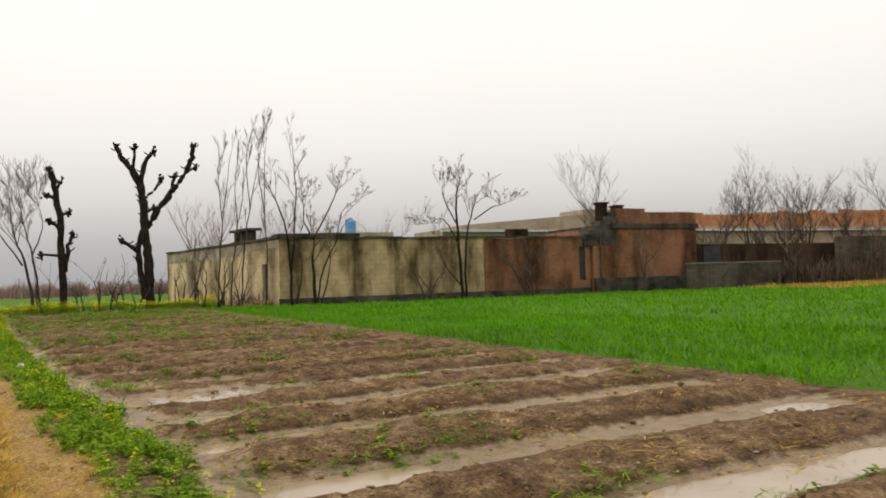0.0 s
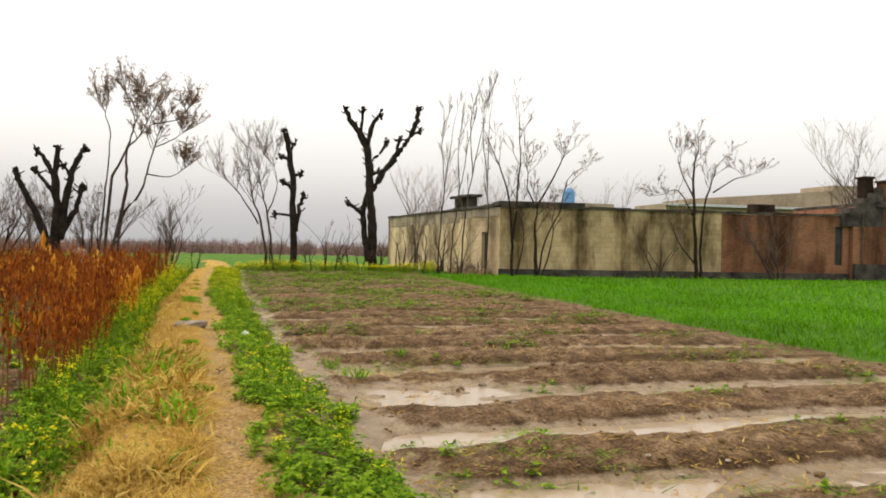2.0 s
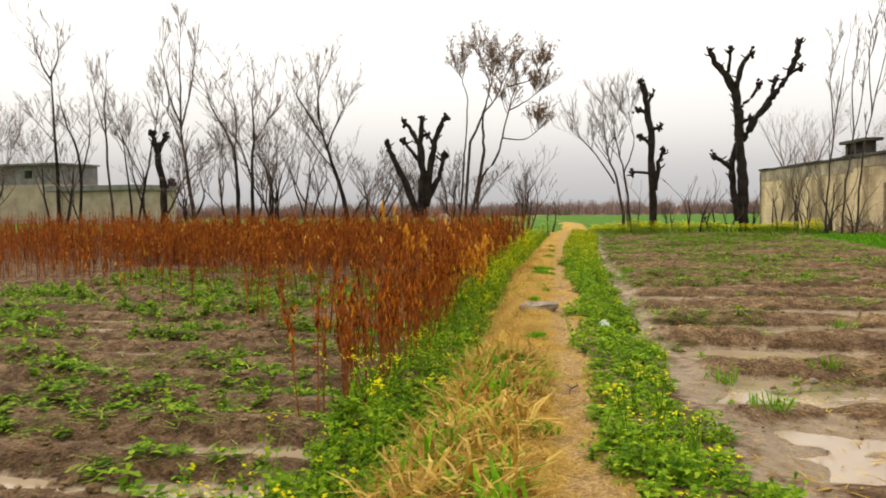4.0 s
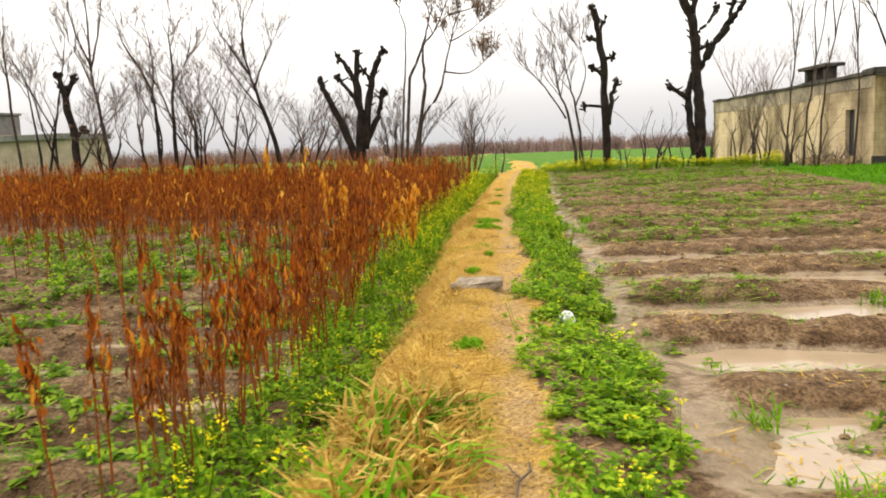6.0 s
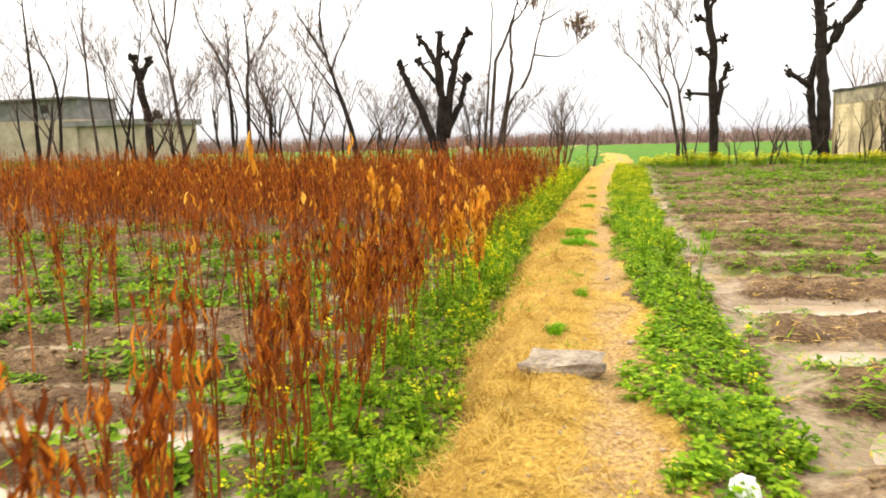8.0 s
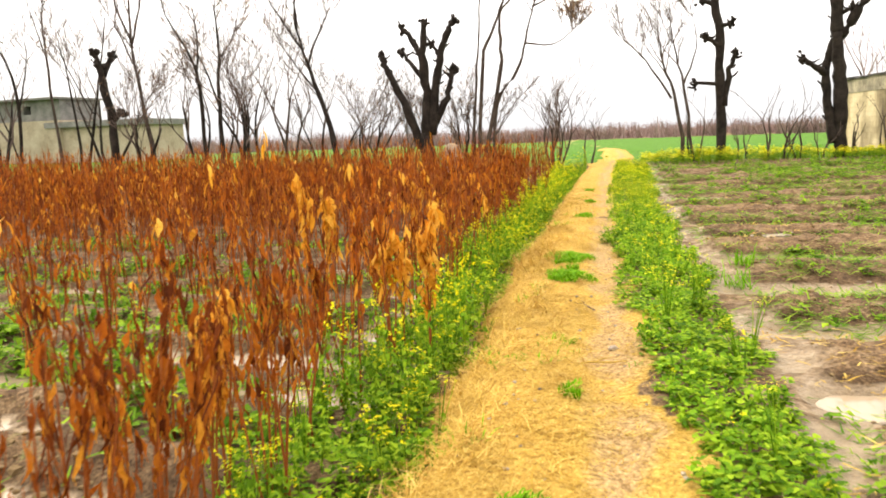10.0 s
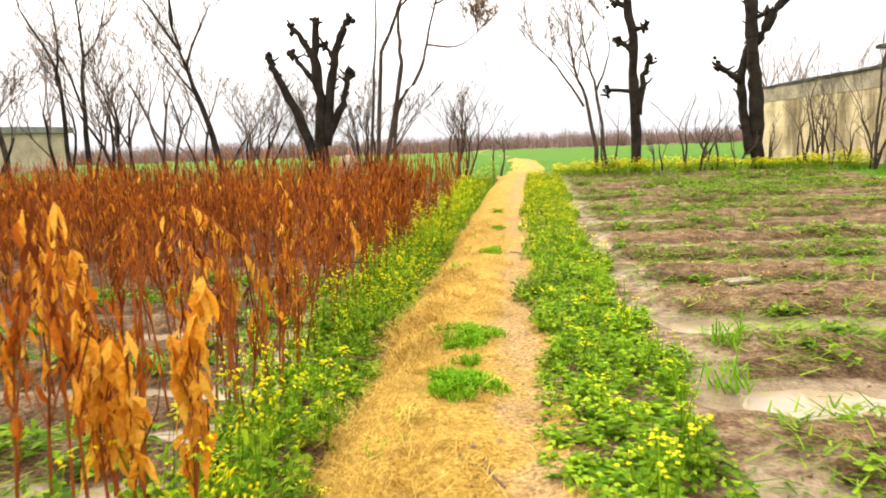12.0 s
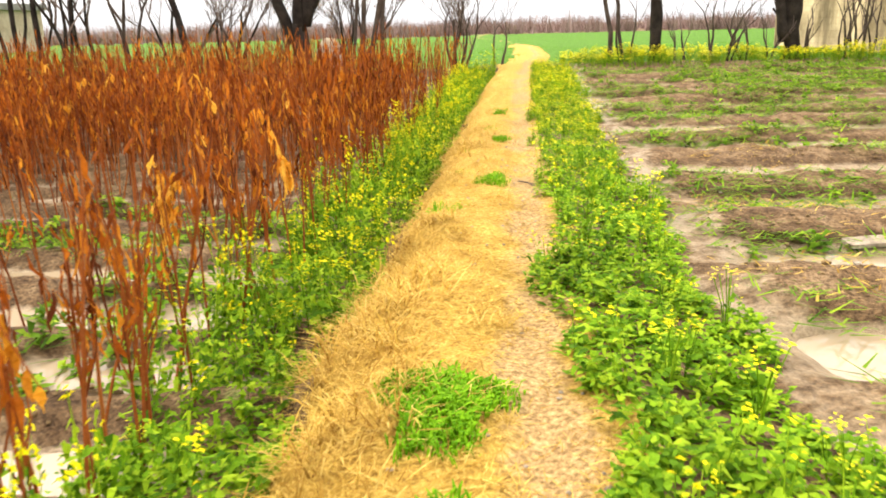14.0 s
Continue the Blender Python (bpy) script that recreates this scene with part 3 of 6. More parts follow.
def make_compound():
    house = tagged(new("farm_building"), "long cream blockwork farm building with dark flat roof edge", "building")
    front_len = (Vector(FRONT_END) - Vector(CORNER)).length
    brick_at = 13.6
    mid = along(CORNER, FRONT_END, brick_at).to_2d()
    part("wall", wall_run(CORNER, mid, 0.35, -0.3, 4.0), BLOCK_DIM, house, "rain-stained blockwork wall")
    door_u = 7.55
    part("wall", wall_run(mid, FRONT_END, 0.34, -0.3, 3.95, holes=[(door_u, door_u + 0.95, 1.0, 3.35)]), BRICK, house, "red brick wall with a doorway")
    part("wall", wall_run(FAR_LEFT, CORNER, 0.35, -0.3, 4.1, holes=[(20.1, 21.0, 0.3, 2.6)], z1b=4.0), BLOCK, house)
    back = (40.5, 63.0)
    part("wall", wall_run(back, FAR_LEFT, 0.35, -0.3, 3.9), BLOCK, house)
    part("wall", wall_run(FRONT_END, back, 0.35, -0.3, 3.9), BRICK, house)
    roof = Soup()
    vs = [(x, y, z) for z in (3.72, 3.86) for x, y in ((CORNER[0] + 0.3, CORNER[1] + 0.3), (FRONT_END[0] - 0.3, FRONT_END[1] + 0.3), (back[0] - 0.4, back[1] - 0.4), (FAR_LEFT[0] + 0.4, FAR_LEFT[1] - 0.4))]
    roof.add(vs, [(3, 2, 1, 0), (4, 5, 6, 7), (0, 1, 5, 4), (1, 2, 6, 5), (2, 3, 7, 6), (3, 0, 4, 7)])
    part("roof", roof, CONCRETE, house)
    rng = random.Random(4)
    for p, q, length, z in ((CORNER, FRONT_END, front_len, 4.0), (FAR_LEFT, CORNER, 22.7, 4.05)):
        u = 0.0
        while u < length:
            cop = Soup()
            step = rng.uniform(0.7, 1.6)
            turned_box(cop, p, q, u + 0.004, min(u + step, length), -0.09 - rng.uniform(0, 0.05), 0.42, z - 0.02 + rng.uniform(0, 0.03), z + rng.uniform(0.08, 0.17))
            u += step
            part("coping_slab", cop, CONCRETE, house, "dark weathered coping slab")
    plinth = Soup()
    turned_box(plinth, CORNER, FRONT_END, -0.05, front_len, -0.18, 0.05, -0.3, 0.48)
    part("plinth", plinth, CONCRETE, house, "damp dark plinth")
    door = Soup()
    turned_box(door, mid, FRONT_END, door_u + 0.06, door_u + 0.89, 0.14, 0.2, 1.02, 3.3)
    part("door", door, DARK, house, "dark blue-grey door")
    frame_s = Soup()
    for a, b, lo, hi in ((door_u, door_u + 0.06, 1.0, 3.35), (door_u + 0.89, door_u + 0.95, 1.0, 3.35), (door_u + 0.06, door_u + 0.89, 3.29, 3.35)):
        turned_box(frame_s, mid, FRONT_END, a, b, 0.08, 0.24, lo, hi)
    part("door_frame", frame_s, DARK, house)
    for a, b, z in ((0.0, 16.5, 3.25), (16.6, 22.6, 3.5)):
        band = Soup()
        turned_box(band, FAR_LEFT, CORNER, a, b, -0.025, -0.004, z, 4.02)
        part("render_band", band, STAIN, house, "grey cement band under the coping")
    hole = Soup()
    turned_box(hole, FAR_LEFT, CORNER, 20.12, 20.98, 0.2, 0.26, 0.3, 2.58)
    part("door", hole, DARK, house, "old weathered wooden door")
    # vent stack with a cap on the roof edge
    stack = Soup()
    for u in (15.3, 16.4, 17.5):
        turned_box(stack, FAR_LEFT, CORNER, u, u + 0.3, 0.05, 0.6, 4.1, 4.85)
    turned_box(stack, FAR_LEFT, CORNER, 14.9, 18.2, -0.15, 0.8, 4.85, 5.0)
    turned_box(stack, FAR_LEFT, CORNER, 15.1, 18.0, 0.0, 0.7, 4.0, 4.25)
    part("roof_vent", stack, CONCRETE, house, "dark concrete vent stack with a flat cap")
    step = Soup()
    turned_box(step, CORNER, FRONT_END, -0.1, 5.0, -0.12, 1.6, 4.12, 4.34)
    part("parapet", step, CONCRETE, house, "raised dark roof edge")
    for u, z in ((15.6, 0.5), (16.1, 0.42)):
        stub = Soup()
        turned_box(stub, CORNER, FRONT_END, u, u + (1.5 if u < 16 else 0.6), 0.02, 0.6, 4.1, 4.1 + z)
        part("parapet_stub", stub, BRICK_DARK, house)


def make_brick_house():
    house = tagged(new("brick_house"), "tall red brick house with a stepped parapet and dark band", "building")
    p, q = (37.7, 42.7), (46.9, 41.6)
    part("wall", wall_run(p, q, 9.0, -0.3, 4.6), BRICK, house)
    band = Soup()
    turned_box(band, p, q, 1.5, 9.4, -0.16, 8.5, 4.6, 4.95)
    part("ledge", band, CONCRETE, house, "dark projecting ledge")
    par = Soup()
    turned_box(par, p, q, 1.9, 9.3, 0.0, 0.3, 4.95, 5.8)
    turned_box(par, p, q, 1.9, 4.6, 0.0, 0.3, 5.8, 6.05)
    turned_box(par, p, q, 9.0, 9.3, 0.31, 8.4, 4.95, 5.8)
    part("parapet", par, BRICK, house, "red brick parapet with a ragged top")
    for i in range(6):
        stair = Soup()
        turned_box(stair, p, q, -0.7 + 0.45 * i, -0.25 + 0.45 * i - 0.003, -0.02, 1.0, 3.4, 4.2 + 0.32 * i)
        part("step", stair, CONCRETE, house, "grey step of the stair wall")
    for u in (0.95, 2.3):
        c = Soup()
        turned_box(c, p, q, u, u + 0.6, 0.3, 1.0, 4.6, 6.4 - 0.2 * (u > 1))
        turned_box(c, p, q, u - 0.08, u + 0.68, 0.22, 1.08, 6.4 - 0.2 * (u > 1), 6.52 - 0.2 * (u > 1))
        part("chimney", c, BRICK_DARK, house)
    pipe = Soup()
    a = along(p, q, 0.6) + Vector((-0.02, -0.1, 0))
    pipe.tube([a + Vector((0, 0, 0.8)), a + Vector((0, 0, 4.2))], [0.06, 0.06], 8)
    part("drain_pipe", pipe, GREY_BLOCK, house, "grey vertical drain pipe")
    pl = Soup()
    turned_box(pl, p, q, 0.0, 9.4, -0.25, -0.005, -0.3, 1.1)
    part("plinth", pl, CONCRETE, house)


def make_yard():
    """Low walls, sheds and houses to the side of and behind the compound."""
    low = tagged(new("low_block_wall"), "low grey concrete block wall at the field edge", "wall")
    part("wall", wall_run((43.5, 39.3), (52.5, 38.6), 0.3, -0.3, 1.9), GREY_BLOCK, low)
    cop = Soup()
    turned_box(cop, (43.5, 39.3), (52.5, 38.6), -0.05, 9.1, -0.06, 0.36, 1.9, 2.0)
    part("coping", cop, SLAB, low)
    dark = tagged(new("boundary_wall"), "old dark brick boundary wall behind leafless brush", "wall")
    part("wall", wall_run((47.6, 42.5), (80.0, 39.0), 0.35, -0.3, 3.45), BRICK_DARK, dark)
    gate = Soup()
    turned_box(gate, (47.6, 42.5), (80.0, 39.0), 0.9, 2.6, -0.08, -0.01, -0.2, 3.3)
    part("gate", gate, DARK, dark, "dark sheet metal gate")
    wall2 = tagged(new("boundary_wall"), "weathered grey block wall with patched brick", "wall")
    part("wall", wall_run((61.0, 39.4), (90.0, 34.0), 0.3, -0.3, 3.9), GREY_BLOCK, wall2)
    shed = tagged(new("shed"), "low cream shed with a pale metal sheet roof", "building")
    part("wall", wall_run((62.0, 57.5), (104.0, 52.0), 6.0, -0.3, 5.5), CREAM, shed)
    r = Soup()
    turned_box(r, (62.0, 57.5), (104.0, 52.0), -0.4, 13, -0.5, 6.4, 5.5, 5.7)
    turned_box(r, (62.0, 57.5), (104.0, 52.0), 13.01, 42.6, -0.5, 6.4, 5.5, 5.64)
    part("roof", r, SHEET, shed)
    ob = tagged(new("brick_building"), "unfinished orange brick upper storey with uneven top", "building")
    part("wall", wall_run((68.0, 63.0), (120.0, 56.0), 8.0, -0.3, 6.4), CREAM, ob)
    rng = random.Random(8)
    u = 0.0
    while u < 50:
        w = rng.uniform(1.5, 4)
        up = Soup()
        turned_box(up, (68.0, 63.0), (120.0, 56.0), u, u + w - 0.003, 0.1, 0.4, 6.4, 7.75 + 0.018 * u + rng.uniform(-0.15, 0.35))
        u += w
        part("parapet_panel", up, ORANGE_BRICK, ob, "bare orange brick panel")
    pale = tagged(new("pale_house"), "pale cream house with flat roofs behind the farm building", "building")
    part("wall", wall_run((50.0, 84.0), (80.0, 82.5), 8.0, -0.3, 7.4), CREAM, pale)
    part("upper_wall", wall_run((53.2, 84.6), (72.5, 83.6), 6.0, 7.4, 8.0, z1b=9.6), CREAM, pale)
    part("upper_wall", wall_run((72.6, 83.4), (79.5, 83.1), 6.0, 7.4, 10.3), CREAM, pale)
    r = Soup()
    turned_box(r, (49.6, 83.6), (80.4, 82.1), 0, 30.8, -0.3, 0.38, 7.1, 7.38)
    part("ledge", r, SHEET, pale, "green-grey edge strip")
    tank_house = tagged(new("flat_roof_house"), "plain flat-roofed house hidden behind the farm building", "building")
    part("wall", wall_run((33.0, 81.0), (41.5, 80.6), 7.0, -0.3, 6.8), CREAM, tank_house)
    tank = tagged(new("water_tank"), "blue plastic roof water tank with ribs", "tank")
    t = Soup()
    zs = [(0.0, 0.62), (0.12, 0.66), (0.4, 0.66), (0.44, 0.63), (0.5, 0.66), (0.85, 0.66), (0.89, 0.63), (0.95, 0.66), (1.3, 0.66), (1.5, 0.45), (1.52, 0.25), (1.6, 0.25)]
    t.tube([(36.9, 82.2, 6.8 + z) for z, _ in zs], [k for _, k in zs], 16)
    part("body", t, BLUE, tank, smooth=True)
    lid = Soup()
    lid.tube([(36.9, 82.2, 8.4), (36.9, 82.2, 8.48)], [0.3, 0.28], 14)
    part("lid", lid, BLUE, tank)
    left = tagged(new("concrete_building"), "long grey concrete building beyond the trees", "building")
    part("wall", wall_run((-72.0, 106.0), (-57.2, 103.5), 8.0, -0.3, 4.4), CREAM, left)
    ro = Soup()
    turned_box(ro, (-72.0, 106.0), (-57.2, 103.5), -0.2, 15.5, -0.6, 8.5, 4.4, 5.1)
    part("roof", ro, SLAB, left, "thick grey concrete roof slab")
    part("wall", wall_run((-95.0, 109.5), (-69.8, 105.2), 8.0, -0.3, 5.4), CREAM, left)
    part("upper_wall", wall_run((-95.0, 109.9), (-69.9, 105.7), 7.0, 5.4, 8.1, holes=[(19.0, 20.4, 6.3, 7.4)]), SLAB, left)
    ro = Soup()
    turned_box(ro, (-95.0, 109.5), (-69.8, 105.2), -0.3, 25.8, -0.5, 7.5, 8.1, 8.35)
    part("roof", ro, SLAB, left)
    mound = tagged(new("brushwood_pile"), "brown heap of brushwood and earth against the wall", "pile")
    rng = random.Random(3)
    m = Soup()
    for i in range(26):
        m.blob((15.2 + rng.uniform(-1.6, 0.2), 46.5 + rng.uniform(-1.6, 2.2), 0.1), rng.uniform(0.25, 0.6), rng, 0.7)
    part("heap", m, CLOD, mound)
    m = Soup()
    for i in range(120):
        a = Vector((15.0 + rng.uniform(-1.8, 0.2), 46.5 + rng.uniform(-2, 2.5), rng.uniform(0, 0.4)))
        m.tube([a, a + Vector((rng.uniform(-0.5, 0.5), rng.uniform(-0.5, 0.5), rng.uniform(0.2, 0.9)))], [0.018, 0.006], 3)
    tagged(part("brushwood", m, TWIG, mound, "dry brown sticks"), kind="stuff")


make_compound()
make_brick_house()
make_yard()


# ---- trees ----
def grow(rng, wood, twigs, pods, p, d, length, radius, level, last, bend=0.25, fork=3, droop=0.0, podded=0.0, steps=4, wide=1.0, clear=0.3):
    """One limb and what grows from it."""
    pts, rad = [Vector(p)], [radius]
    d = Vector(d).normalized()
    for i in range(steps):
        d = (d + Vector((rng.uniform(-bend, bend), rng.uniform(-bend, bend), rng.uniform(-bend * 0.3, bend * 0.7) - droop))).normalized()
        pts.append(pts[-1] + d * length / steps)
        rad.append(max(0.008, radius * (1 - 0.6 * (i + 1) / steps)))
    (wood if level < 1 else twigs).tube(pts, rad, (8, 6, 4, 3, 3)[level], cap=level < 2)
    if level == last:
        if podded and rng.random() < podded:
            for _ in range(5):
                q = pts[-1] + Vector((rng.gauss(0, 0.05), rng.gauss(0, 0.05), rng.gauss(0, 0.05)))
                a = Vector((rng.uniform(-1, 1), rng.uniform(-1, 1), 0.1)).normalized()
                pods.strip([q, q + Vector((0, 0, -0.04)), q + Vector((rng.uniform(-0.04, 0.04), 0, -0.085))], [0.015, 0.032, 0.01], a)
        return
    n = fork + (1 if rng.random() < 0.5 else 0)
    for k in range(n):
        u = rng.uniform(clear if level == 0 else 0.3, 1.0) if k else 1.0
        i = min(int(u * steps), steps - 1)
        q = pts[i].lerp(pts[i + 1], u * steps - i)
        out = Vector((rng.uniform(-1, 1), rng.uniform(-1, 1), 0)).normalized()
        nd = d * rng.uniform(0.75, 1.1) + out * rng.uniform(0.35, 0.8) * wide + Vector((0, 0, 0.28))
        grow(rng, wood, twigs, pods, q, nd, length * rng.uniform(0.45, 0.72), max(0.009, rad[i] * rng.uniform(0.5, 0.78)), level + 1, last, bend, fork, droop, podded, max(2, steps - 1), wide, clear)


def bare_tree(x, y, height, seed, label, stems=1, radius=0.09, last=4, lean=(0, 0), fork=3, spread_out=0.35, podded=0.0, bark=BARK_PALE, twig=TWIG, bend=0.22, name="bare_tree", category="tree", group="", wide=1.0, clear=0.3):
    rng = random.Random(seed)
    stocks, twigs, pods = [], Soup(), Soup()
    for s in range(stems):
        wood = Soup()
        stocks.append(wood)
        a = 2 * math.pi * (s + rng.random() * 0.6) / stems
        off = Vector((math.cos(a), math.sin(a), 0)) * (0.12 * (stems > 1))
        d = Vector((math.cos(a) * spread_out * (stems > 1) + lean[0], math.sin(a) * spread_out * (stems > 1) + lean[1], 1))
        grow(rng, wood, twigs, pods, off + Vector((0, 0, -0.25)), d, height * 0.56 * rng.uniform(0.9, 1.1), radius * 1.3 * rng.uniform(0.8, 1.1), 0, last, bend, fork, 0.0, podded, 5, wide, clear)
    base = float(ground_height(x, y))
    top = max(v[2] for s in stocks + [twigs] for v in s.v)
    k = (height + 0.25) / (top + 0.25)
    for s in stocks + [twigs, pods]:
        s.v = [(v[0] * (0.6 + 0.4 * k), v[1] * (0.6 + 0.4 * k), -0.25 + (v[2] + 0.25) * k) for v in s.v]
    tree = tagged(new(name), label, category, group)
    tree.location = (x, y, base)
    for wood in stocks:
        part("trunk" if stems == 1 else "stem", wood, bark, tree, smooth=True)
    if twigs.v:
        tagged(part("crown", twigs, twig, tree, "bare fine twigs"), kind="stuff")
    if pods.v:
        tagged(part("dry_foliage", pods, POD, tree, "dry hanging seed clusters"), kind="stuff")
    return tree


def pollard(x, y, limbs, label, seed, knob=0.12):
    """A lopped tree: thick limbs that end in knotted fists with short shoots. limbs: (radius, points as dx, dz)."""
    rng = random.Random(seed)
    tree = tagged(new("pollarded_tree"), label, "tree", "lopped trees on the field bund")
    tree.location = (x, y, float(ground_height(x, y)))
    for k, (radius, pts) in enumerate(limbs):
        s = Soup()
        depth = 0.0 if k == 0 else rng.uniform(-0.35, 0.35)
        way = []
        for i, (dx, dz) in enumerate(pts):
            way.append(Vector((dx, depth * i / max(1, len(pts) - 1), dz)))
        fine = []
        for a, b in zip(way, way[1:]):
            for j in range(4):
                q = a.lerp(b, j / 4)
                fine.append(q + Vector((rng.gauss(0, 0.03), rng.gauss(0, 0.03), 0)) * (1 if fine else 0))
        fine.append(way[-1])
        n = len(fine)
        rad = [radius * 0.84 * (1 - (0.42 if k else 0.3) * i / (n - 1)) * rng.uniform(0.84, 1.2) for i in range(n)]
        if k == 0:
            rad[0] *= 1.35
        s.tube(fine, rad, 10)
        if k:
            for _ in range(5):
                s.blob(fine[-1] + Vector((rng.gauss(0, 0.09), rng.gauss(0, 0.09), rng.gauss(0, 0.1))), knob * rng.uniform(0.45, 0.9), rng)
            for _ in range(7):
                d = Vector((rng.uniform(-1, 1), rng.uniform(-1, 1), rng.uniform(-0.1, 1.2))).normalized()
                q = fine[-1] - d * 0.04 - Vector((0, 0, rng.uniform(0, 0.25)))
                s.tube([q, q + d * rng.uniform(0.12, 0.2), q + d * rng.uniform(0.2, 0.34) + Vector((0, 0, 0.05))], [0.065, 0.05, 0.035], 5)
            for i in range(2, n - 1):
                if rng.random() < 0.55:
                    side = Vector((rng.choice((-1, 1)), rng.gauss(0, 0.5), rng.uniform(0, 0.6))).normalized()
                    s.blob(fine[i] + side * rad[i] * 0.9, knob * rng.uniform(0.35, 0.7), rng)
                    if rng.random() < 0.5:
                        s.tube([fine[i], fine[i] + side * rng.uniform(0.2, 0.32), fine[i] + side * rng.uniform(0.34, 0.42) + Vector((0, 0, 0.1))], [0.05, 0.04, 0.03], 5)
        part("trunk" if k == 0 else "limb", s, BARK, tree, smooth=True)
    return tree


pollard(9.15, 49.5, [(0.36, [(0.05, -0.3), (0.0, 2.3), (-0.14, 3.6), (-0.2, 5.0)]), (0.27, [(-0.15, 0.6), (-0.53, 2.3), (-0.6, 3.6), (-0.3, 4.7)]), (0.17, [(-0.58, 3.4), (-1.0, 3.65), (-1.5, 4.05)]),
                    (0.29, [(-0.2, 4.8), (-0.25, 6.3), (-0.45, 7.4), (-0.9, 8.3), (-1.5, 9.0), (-1.72, 9.7)]), (0.18, [(-0.4, 7.5), (-0.1, 8.8), (0.4, 9.45)]), (0.11, [(-0.8, 8.4), (-0.75, 9.6)]),
                    (0.26, [(-0.1, 4.8), (0.55, 5.85), (1.4, 7.0), (2.2, 8.2), (2.58, 9.1), (2.65, 9.85)]), (0.15, [(0.8, 6.1), (1.35, 7.2), (1.55, 8.0)]), (0.12, [(-0.1, 6.6), (0.5, 7.2), (0.8, 7.75)]),
                    (0.1, [(2.2, 8.2), (2.85, 8.6)]), (0.12, [(-0.2, 5.7), (0.35, 5.95)])],
        "tall lopped tree with dark bark and knotted stubs", 11)
pollard(4.45, 49.0, [(0.25, [(0.05, -0.3), (-0.05, 3.4), (-0.12, 5.2), (-0.35, 6.7), (-0.55, 7.8)]), (0.16, [(-0.05, 4.6), (-0.65, 5.1)]), (0.13, [(-0.3, 6.3), (-0.75, 6.5)]), (0.13, [(-0.3, 6.6), (-0.05, 7.3)]),
                     (0.17, [(0.1, 2.2), (0.3, 3.7), (0.55, 4.35)]), (0.12, [(-0.05, 3.1), (-1.05, 3.2)]), (0.13, [(-0.1, 5.4), (0.3, 5.5)]), (0.14, [(-0.5, 7.6), (-0.65, 7.95)])],
        "slim lopped tree with stubby side limbs and dark bark", 12, 0.11)
pollard(-8.1, 49.0, [(0.46, [(0.1, -0.3), (0.0, 1.7)]), (0.26, [(-0.25, 1.0), (-0.83, 2.7), (-1.3, 3.8), (-1.75, 4.6), (-1.9, 5.15)]), (0.28, [(0.05, 1.4), (0.08, 3.5), (0.0, 5.1), (0.15, 6.5)]),
                    (0.17, [(0.0, 4.8), (-0.45, 5.7), (-0.95, 6.35)]), (0.14, [(-0.1, 4.1), (-0.6, 4.7), (-1.05, 5.25)]), (0.26, [(0.25, 1.6), (0.53, 3.8), (0.76, 5.1), (1.15, 6.1), (1.4, 6.55)]),
                    (0.18, [(0.45, 2.1), (1.0, 3.2), (1.2, 4.0), (1.35, 4.45)]), (0.12, [(0.75, 5.0), (0.35, 5.6)])],
        "low forked lopped tree with dark fists of cut shoots", 13, 0.16)
pollard(-22.85, 47.6, [(0.28, [(0.0, -0.3), (0.05, 3.2)]), (0.24, [(0.05, 3.0), (-0.25, 4.8), (-0.3, 5.5)]), (0.2, [(-0.28, 5.0), (-0.5, 6.1)]), (0.2, [(-0.25, 5.0), (0.1, 6.0)]), (0.14, [(0.05, 2.9), (0.6, 3.3)])],
        "single lopped trunk with a ragged brown top", 14, 0.2)

